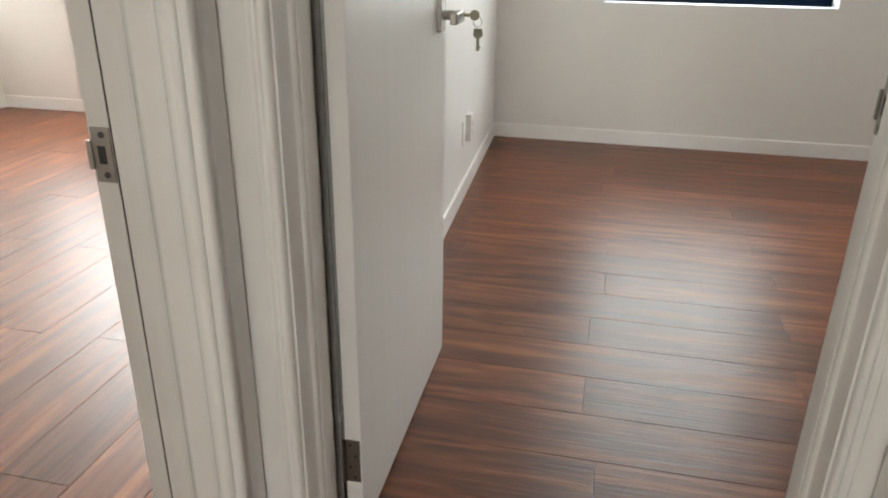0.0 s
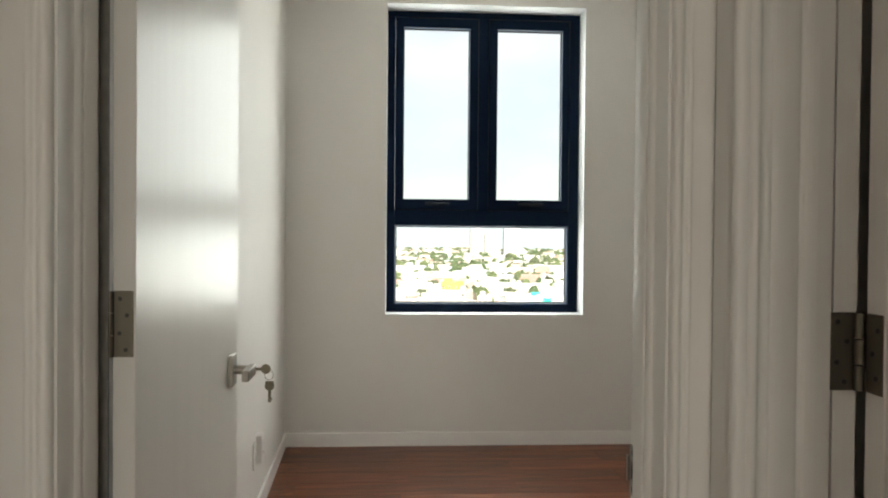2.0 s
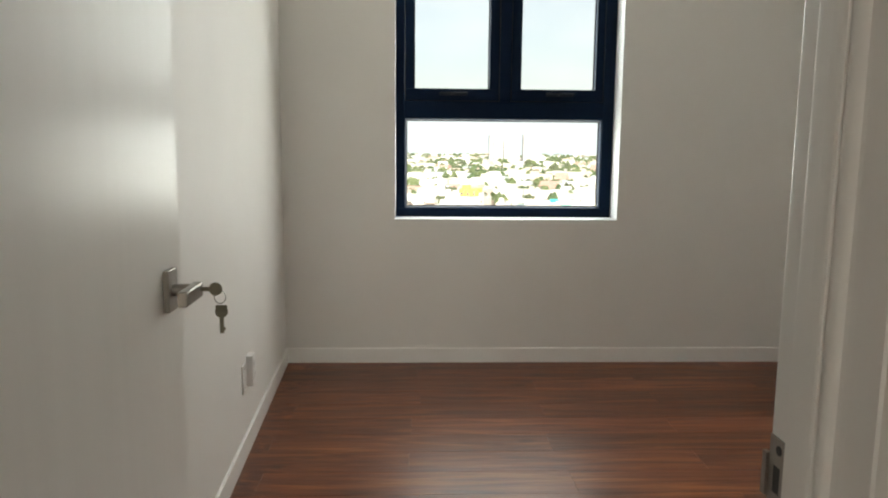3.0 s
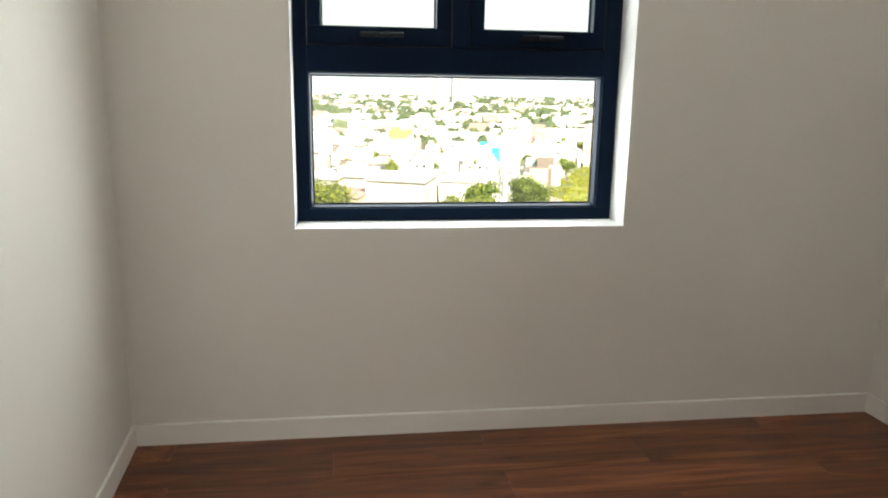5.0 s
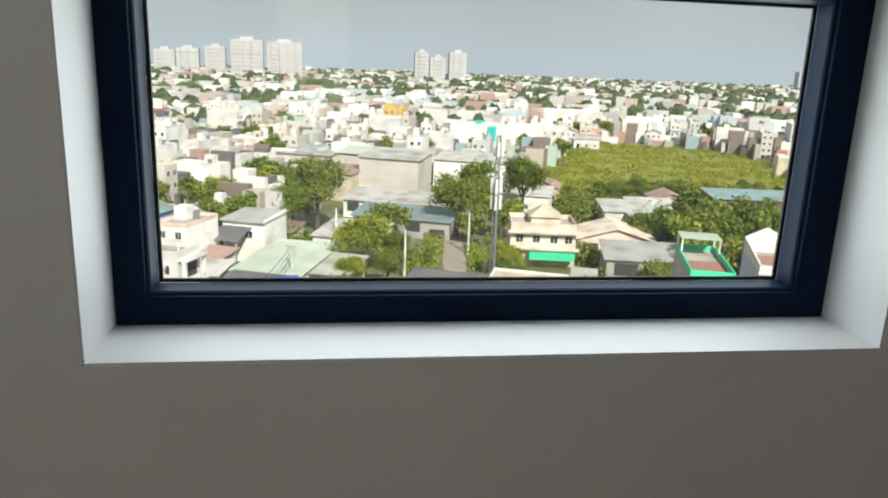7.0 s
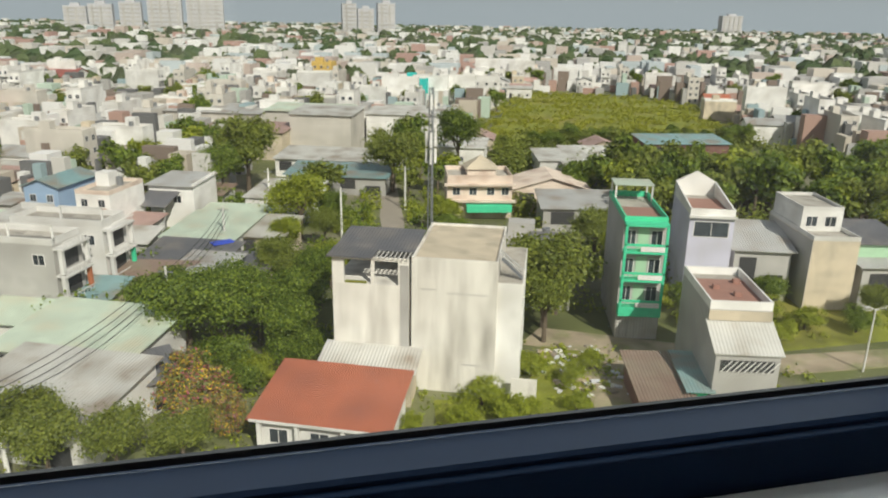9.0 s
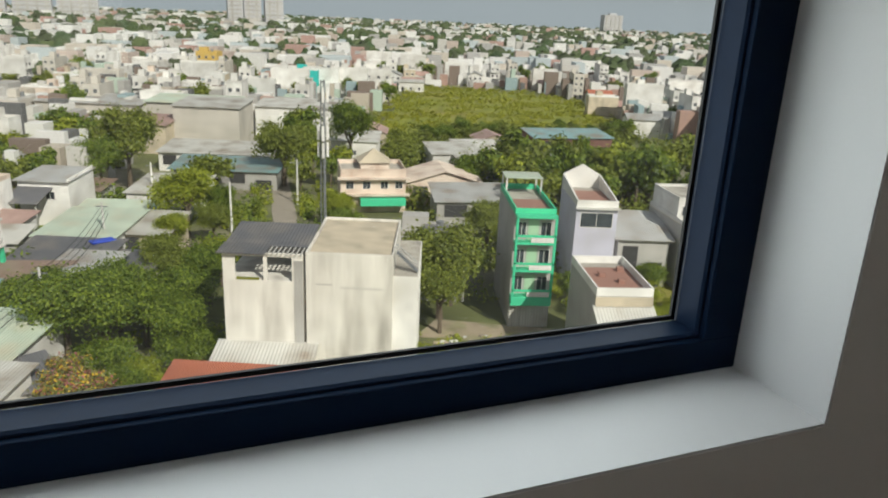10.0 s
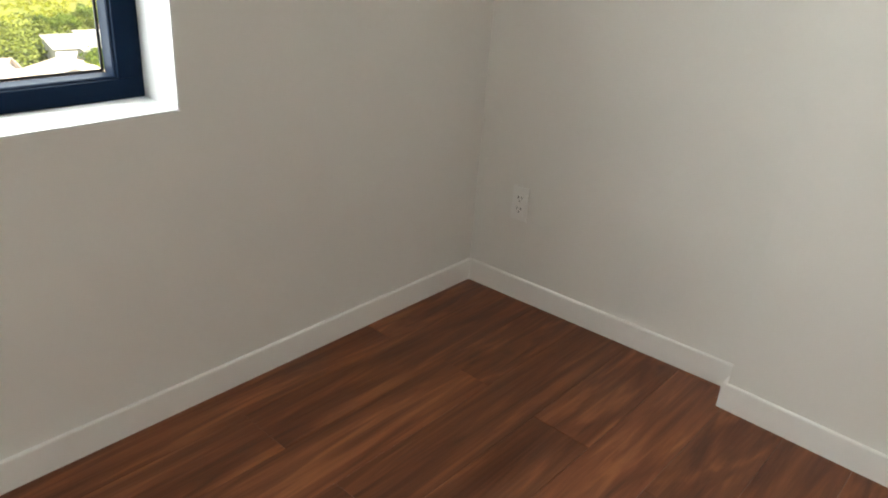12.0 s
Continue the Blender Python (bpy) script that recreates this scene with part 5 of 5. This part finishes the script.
for k, x, y, sc in ((0, 2.2, 81, 0.95), (0, 3.4, 87, 1.0), (3, 1.6, 77.5, 1.1), (3, 4.2, 79.5, 0.9), (4, -1.5, 75.5, 0.9), (3, -3.0, 73.5, 0.8), (0, 6.5, 96, 0.9), (1, 8.5, 103, 0.9), (1, 12.5, 110, 0.8), (0, 29.5, 118, 0.7), (1, 30.5, 127, 0.8), (5, 38.5, 95, 0.9), (4, 34.5, 72, 0.6), (4, 22, 63.5, 0.8)):
    grow(k, x, y, sc)
rng = np.random.default_rng(11)
for i in range(120):                         # the wood to the east and the strip in front of the field
    x = 62 + 90 * rng.random()
    y = 118 + 0.22 * (x - 62) + 34 * rng.random() - 18 * (x > 100)
    if abs(x - 74) < 14 and 152 < y < 180:
        continue
    grow(int(rng.choice((6, 6, 8, 7))), x, y, 0.75 + 0.6 * rng.random())
for i in range(70):
    x, y = -30 + 70 * rng.random(), 150 + 60 * rng.random()
    if -8 < x < 34 and 158 < y < 232:
        continue
    grow(int(rng.choice((6, 8, 7))), x, y, 0.7 + 0.6 * rng.random())
for i in range(60):
    a = rng.random()
    grow(int(rng.choice((6, 8))), 78 + a * 75 + 6 * rng.normal(), 211 + 3 * rng.normal() - 4 * a, 0.35 + 0.35 * rng.random())

def bushes(name, label, material, count, box_, r0, r1, per, size, seed, skip=None):
    """Many uneven low bushes joined as one sheet of leaves over a stretch of ground."""
    rg = np.random.default_rng(seed)
    xa, xb, ya, yb = box_
    vs, fs = [], []
    n = 0
    while n < count:
        x, y = xa + (xb - xa) * rg.random(), ya + (yb - ya) * rg.random() ** 1.3
        if noise.noise((x * 0.09, y * 0.09, 1.0)) < -0.12 or skip and skip(x, y):
            n += 0.2
            continue
        n += 1
        r = r0 + (r1 - r0) * rg.random() ** 2
        for k in range(per):
            u = rg.normal(size=3)
            u /= np.linalg.norm(u)
            p = np.array((x, y, GZ + r * 0.7)) + u * r * (1, 1, 0.8) * (0.6 + 0.5 * rg.random())
            nr = u * 0.7 + rg.normal(size=3) * 0.5 + np.array((0, 0, 0.6))
            a = np.cross(nr, rg.normal(size=3))
            a /= np.linalg.norm(a)
            b = np.cross(nr, a)
            b /= np.linalg.norm(b)
            q = size * (0.6 + 0.8 * rg.random())
            i = len(vs)
            vs += [tuple(p - a * q), tuple(p + b * q * 0.6), tuple(p + a * q), tuple(p - b * q * 0.6)]
            fs.append((i, i + 1, i + 2, i + 3))
    me = bpy.data.meshes.new(name)
    me.from_pydata(vs, [], fs)
    me.materials.append(material)
    return tagged(new(name, me), label, "bushes", kind="stuff")


def on_road(x, y):
    """Along the lane or the street, or close under the near houses."""
    return 26 < x < 92 and abs(y - (88 - 0.52 * (x - 27) if x < 58 else 68)) < 6 or y > 98 and 14 < x < 36


L_WEED = foliage("weed_leaves", (0.22, 0.28, 0.022), (0.37, 0.41, 0.038))
bushes("undergrowth", "yellow-green weeds and low bushes on open earth", L_WEED, 4200, (-45, 95, 48, 150), 0.4, 1.1, 14, 0.20, 21, on_road)
bushes("garden_thicket", "dense green bushes between the garden sheds", L_DEEP, 260, (-36, 6, 94, 160), 1.2, 3.6, 130, 0.34, 22)
bushes("field_thicket", "dense olive bushes along the field's near edge", L_OLIVE, 300, (58, 150, 168, 216), 1.2, 4.2, 110, 0.42, 23, lambda x, y: 90 < x < 132 and 170 < y < 202)
bushes("wood_thicket", "green bushes under the trees beyond the lane", L_OLIVE, 240, (46, 110, 92, 160), 1.2, 3.8, 120, 0.36, 24)

def off_lane(x, y):
    """On the dusty street or in the peach villa's yard."""
    return abs(x - (18.7 + 0.118 * (y - 100))) < 2.8 or 31 < x and 128 < y < 150


bushes("lane_thicket", "green and yellowish bushes along the dusty street", L_LIGHT, 130, (-2, 36, 97, 165), 0.8, 2.6, 110, 0.26, 25, off_lane)
bushes("lane_hedge", "deep green hedge plants along the dusty street", L_DEEP, 130, (-2, 36, 97, 165), 0.8, 3.0, 110, 0.28, 26, off_lane)

# ---- the town beyond ----
TOWN = [house("white plastered narrow town house", 5, 13, 10.5, C_WHITE, 3, 2, trim=C_WHITE, balcony=True), house("cream town house with flat roof", 6, 12, 7.5, C_CREAM, 2, 2, trim=C_WHITE),
        house("pale grey town house with water tank", 5, 14, 11.5, C_PALE, 4, 2), house("white town house with tin roof", 8, 11, 6.0, C_WHITE, 2, 3, "gable", C_TIN),
        house("low house with pinkish brown roof", 9, 10, 4.0, C_CREAM, 1, 3, "gable", C_PINK), house("low workshop with pale tin roof", 12, 12, 4.5, C_WHITE, 1, 3, "mono", C_TINW),
        house("tall white town house with terrace", 4.6, 14, 14.0, C_WHITE, 4, 2, trim=C_WHITE, balcony=True), house("pale town house with white balconies", 5.4, 12, 9.0, C_PALE, 3, 2, trim=C_WHITE, balcony=True),
        house("peach plastered town house with ledges", 6, 12, 9.0, C_PEACH, 3, 2, trim=C_WHITE), house("house with red tiled roof", 10, 10, 5.5, C_WHITE, 2, 3, "gable", C_TILE)]
for o in TOWN:
    tagged(o, group="town houses")
USED = set()
FIELD = ((60, 205), (64, 235), (92, 300), (126, 366), (136, 376), (182, 345), (196, 290), (142, 200))


def in_field(x, y):
    """Inside the open field, by the crossings of its outline."""
    odd = False
    for (ax, ay), (bx, by) in zip(FIELD, FIELD[1:] + FIELD[:1]):
        if (ay > y) != (by > y) and x < ax + (y - ay) / (by - ay) * (bx - ax):
            odd = not odd
    return odd


L_FIELD = foliage("field_grass_blades", (0.25, 0.28, 0.020), (0.40, 0.40, 0.035))
bushes("field_growth", "tall uneven yellow-green grass over the wide field", L_FIELD, 2600, (60, 196, 206, 372), 0.4, 1.5, 22, 0.36, 27, lambda x, y: not in_field(x, y))
# small lean-tos with sheet roofs crowded between the gardens
SHEETS = (C_TING, C_TINW, C_TIN, C_TINB, C_PINK, C_DARKTIN, C_RUST)
for i, (x, y) in enumerate(((-33, 92), (-27, 97), (-21, 100), (-13, 101), (-9, 106), (-24, 120), (-27, 128), (-12, 129), (-7, 133), (-17, 152), (-26, 160), (-34, 170), (-22, 176), (-38, 182), (-14, 186), (-28, 192), (-50, 200), (-44, 168), (-52, 118), (-46, 112), (-58, 126), (-52, 136), (-60, 142), (-43, 146), (-54, 152), (-66, 158), (-46, 104), (-58, 170))):
    w, d = 6 + (i * 7 % 5), 5 + (i * 5 % 4)
    place(shed("small lean-to with a weathered sheet roof", w, d, 3.2 + 0.3 * (i % 4), 0.7, (C_WHITE, C_CREAM, C_GREY)[i % 3], SHEETS[i * 3 % 7]), x, y, -22 + 4 * (i % 3))

count = 0
cs_, sn_ = math.cos(radians(-21)), math.sin(radians(-21))
for v in range(16):
    for u in range(60):
        lu, lv = -250 + u * 11.5 + 6 * rng.random(), 150 + v * 19 + 6 * rng.random()
        x, y = cs_ * lu - sn_ * lv, sn_ * lu + cs_ * lv
        az = math.degrees(math.atan2(x - 1.4, y - 4.7))
        dist = math.hypot(x, y)
        if not -24 < az < 60 or y < 150 or dist > 440 or rng.random() < 0.22:
            continue
        if -36 < x < 66 and y < 236:                      # gardens and warehouses
            continue
        if x > 62 and y < 205 and x < 155:                # the wood
            continue
        if in_field(x, y):
            continue
        if 92 < x < 130 and 172 < y < 200 or 60 < x < 102 and 150 < y < 190:
            continue
        k = int(rng.choice(10, p=(0.22, 0.11, 0.06, 0.14, 0.10, 0.10, 0.12, 0.03, 0.07, 0.05)))
        m = Matrix.Translation((x, y, GZ)) @ Matrix.Rotation(radians(-21 + float(rng.choice((0, 0, 90, -90, 6)))), 4, "Z")
        if k not in USED:
            USED.add(k)
            TOWN[k].matrix_basis = m
        elif count < 290:
            copy_thing(TOWN[k], m)
            count += 1
        if rng.random() < 0.34:
            grow(int(rng.choice((6, 8))), x + 8, y - 4, 0.8 + 0.5 * rng.random())
for k, x, y, turn in ((4, -34, 120, -21), (5, -44, 132, -20), (3, -32, 158, -21), (4, -50, 160, -20), (5, -64, 178, -21), (4, -46, 190, -22), (9, -60, 205, -21), (5, -40, 222, -21),
                      (4, -70, 226, -21), (3, -56, 236, -20), (5, 44, 190, -20), (4, 54, 205, -20), (5, -4, 142, -21), (4, 84, 186, -12), (5, 64, 168, -10)):
    m = Matrix.Translation((x, y, GZ)) @ Matrix.Rotation(radians(turn), 4, "Z")
    if k in USED:
        copy_thing(TOWN[k], m)
for k in range(10):
    if k not in USED:
        TOWN[k].matrix_basis = Matrix.Translation((-60 + 14 * k, 440, GZ)) @ Matrix.Rotation(radians(-21), 4, "Z")
place(house("tall white slab house with flat roof", 11, 10, 13, C_WHITE, 3, 3), 86, 308, -15)
place(house("house wrapped in teal netting", 9, 9, 13, C_TEAL, 3, 2), 54, 296, -21)
place(house("yellow plastered town house with flat roof", 10, 10, 14, mat("yellow_plaster", (0.62, 0.42, 0.12), 0.8, vary=0.1, scale=0.6), 4, 3), 23, 384, -21)
place(house("long school with a dark red tiled roof", 16, 46, 8, C_WHITE, 2, 3, "gable", corrugated("dark_red_tile", (0.34, 0.09, 0.07), 2.2, (0.24, 0.07, 0.06))), -85, 372, 69)


def scatter(name, label, category, material, spots, rng):
    """Many far blocks or crowns joined as one mesh."""
    vs, fs = [], []
    for x, y, w, d, h, a, kind in spots:
        i = len(vs)
        c, s = math.cos(a), math.sin(a)
        if kind == 0:
            for z in (0, h):
                for p, q in ((-w, -d), (w, -d), (w, d), (-w, d)):
                    vs.append((x + c * p - s * q, y + s * p + c * q, GZ + z))
            fs += [tuple(i + j for j in f) for f in ((0, 1, 5, 4), (1, 2, 6, 5), (2, 3, 7, 6), (3, 0, 4, 7), (4, 5, 6, 7))]
        else:
            n = 7
            for ring, (r, z) in enumerate(((0.8, 0.15), (1.05, 0.45), (0.85, 0.75), (0.4, 1.0))):
                for j in range(n):
                    t = 2 * math.pi * j / n + ring
                    jr = r * (0.7 + 0.6 * rng.random())
                    vs.append((x + w * jr * math.cos(t), y + w * jr * math.sin(t), GZ + h * z * (0.85 + 0.3 * rng.random())))
            for ring in range(3):
                for j in range(n):
                    fs.append((i + ring * n + j, i + ring * n + (j + 1) % n, i + (ring + 1) * n + (j + 1) % n, i + (ring + 1) * n + j))
            fs.append(tuple(i + 3 * n + j for j in range(n)))
    me = bpy.data.meshes.new(name)
    me.from_pydata(vs, [], fs)
    me.materials.append(material)
    return tagged(new(name, me), label, category, kind="stuff")


M_FARTOWN = island("far_town_plaster", ((0.70, 0.69, 0.67), (0.78, 0.77, 0.75), (0.56, 0.54, 0.51), (0.60, 0.54, 0.47), (0.42, 0.41, 0.40), (0.46, 0.30, 0.26), (0.52, 0.43, 0.38), (0.80, 0.79, 0.77), (0.48, 0.54, 0.56), (0.62, 0.61, 0.60)))
M_CLUTTER = island("low_roof_sheets", ((0.74, 0.73, 0.70), (0.40, 0.39, 0.37), (0.60, 0.58, 0.54), (0.14, 0.14, 0.14), (0.42, 0.27, 0.22), (0.46, 0.56, 0.47), (0.78, 0.77, 0.75), (0.22, 0.17, 0.14), (0.30, 0.40, 0.42), (0.52, 0.46, 0.38)))
spots = []
for i in range(3600):
    az, dist = radians(-26 + 88 * rng.random()), 150 + 300 * rng.random() ** 0.9
    x, y = dist * math.sin(az), dist * math.cos(az)
    if in_field(x, y) or -10 < x < 62 and y < 236 or 55 < x < 155 and y < 206 or y < 150:
        continue
    spots.append((x, y, 0.8 + 2.6 * rng.random() ** 2, 0.8 + 3.2 * rng.random() ** 2, 2.4 + 8.5 * rng.random() ** 1.6, radians(-21) + (rng.random() > 0.5) * 1.57, 0))
scatter("low_roofs", "crowded small roofs, lean-tos and tanks between the houses", "roofs", M_CLUTTER, spots, rng)
M_FARWOOD = island("far_wood_leaves", ((0.05, 0.085, 0.03), (0.07, 0.10, 0.035), (0.09, 0.12, 0.045), (0.06, 0.075, 0.035)))
spots = []
for i in range(6500):
    az, dist = radians(-28 + 92 * rng.random()), 400 + 2300 * rng.random() ** 1.7
    if noise.noise((dist * 0.006, math.degrees(az) * 0.25, 3.0)) > 0.22 or dist < 440 and 12 < math.degrees(az) < 42:
        continue
    g = 1 + dist / 1600
    spots.append((dist * math.sin(az), dist * math.cos(az), 2.2 + 3 * rng.random() ** 2 * g, 4 + 3 * rng.random() * g, 4 + 10 * rng.random() ** 1.4, radians(-21) + (rng.random() > 0.5) * 1.57, 0))
scatter("far_town", "dense pale low-rise town reaching to the horizon", "town", M_FARTOWN, spots, rng)
spots = []
for i in range(9500):
    az, dist = radians(-28 + 92 * rng.random()), 380 + 3000 * rng.random() ** 1.15
    if noise.noise((dist * 0.006, math.degrees(az) * 0.25, 3.0)) < -0.02 and rng.random() < 0.6 or dist < 470 and 12 < math.degrees(az) < 42:
        continue
    spots.append((dist * math.sin(az), dist * math.cos(az), 3 + 4 * rng.random() * (1 + dist / 1500), 0, 6 + 7 * rng.random(), 0, 1))
scatter("far_woods", "dark green tree belts between the far houses", "trees", M_FARWOOD, spots, rng)


C_FLATS = mat("far_flats_plaster", (0.50, 0.50, 0.52), 0.85, vary=0.08, scale=0.1)


def tower(label, x, y, w, d, h, turn=0.0, wall=None):
    """A far block of flats with its floor bands and window columns."""
    root = tagged(new("apartment_block"), label, "apartment block")
    walls(root, w, d, h, wall or C_FLATS)
    n = int(h // 7)
    for k in range(n):
        piece("floor_band", C_GREY, (w - 3, 0.5, 2.6), (1.5, -0.5, 4 + 7 * k), root)
    for k in range(int(w // 14)):
        piece("window_column", C_GREY, (3.0, 1.4, h - 6), (6 + 14 * k, -1.4, 3), root)
    piece("roof_house", wall or C_FLATS, (w * 0.4, d * 0.5, 5), (w * 0.3, d * 0.2, h), root)
    return place(root, x, y, turn)


for lab, x, y, w, h in (("far grey slab apartment block", -193, 1400, 56, 66), ("far grey slab apartment block", -130, 1410, 62, 64), ("far pale block of flats, hazy", -245, 1440, 36, 52), ("far pale block of flats, hazy", -300, 1460, 40, 48),
                        ("far pale block of flats, hazy", -345, 1480, 38, 44), ("far cream tower of many flats", 140, 1400, 26, 56), ("far cream tower of many flats", 170, 1415, 30, 48), ("far cream tower of many flats", 205, 1400, 32, 58),
                        ("hazy far apartment block", 1180, 1800, 60, 50)):
    tower(lab, x, y, w, 20, h)


def haze_backdrop():
    """A pale band of haze painted as glow along the horizon, far beyond the town, thinning upwards."""
    m = bpy.data.materials.new("horizon_haze")
    m.use_nodes = True
    n, l = m.node_tree.nodes, m.node_tree.links
    n.remove(n["Principled BSDF"])
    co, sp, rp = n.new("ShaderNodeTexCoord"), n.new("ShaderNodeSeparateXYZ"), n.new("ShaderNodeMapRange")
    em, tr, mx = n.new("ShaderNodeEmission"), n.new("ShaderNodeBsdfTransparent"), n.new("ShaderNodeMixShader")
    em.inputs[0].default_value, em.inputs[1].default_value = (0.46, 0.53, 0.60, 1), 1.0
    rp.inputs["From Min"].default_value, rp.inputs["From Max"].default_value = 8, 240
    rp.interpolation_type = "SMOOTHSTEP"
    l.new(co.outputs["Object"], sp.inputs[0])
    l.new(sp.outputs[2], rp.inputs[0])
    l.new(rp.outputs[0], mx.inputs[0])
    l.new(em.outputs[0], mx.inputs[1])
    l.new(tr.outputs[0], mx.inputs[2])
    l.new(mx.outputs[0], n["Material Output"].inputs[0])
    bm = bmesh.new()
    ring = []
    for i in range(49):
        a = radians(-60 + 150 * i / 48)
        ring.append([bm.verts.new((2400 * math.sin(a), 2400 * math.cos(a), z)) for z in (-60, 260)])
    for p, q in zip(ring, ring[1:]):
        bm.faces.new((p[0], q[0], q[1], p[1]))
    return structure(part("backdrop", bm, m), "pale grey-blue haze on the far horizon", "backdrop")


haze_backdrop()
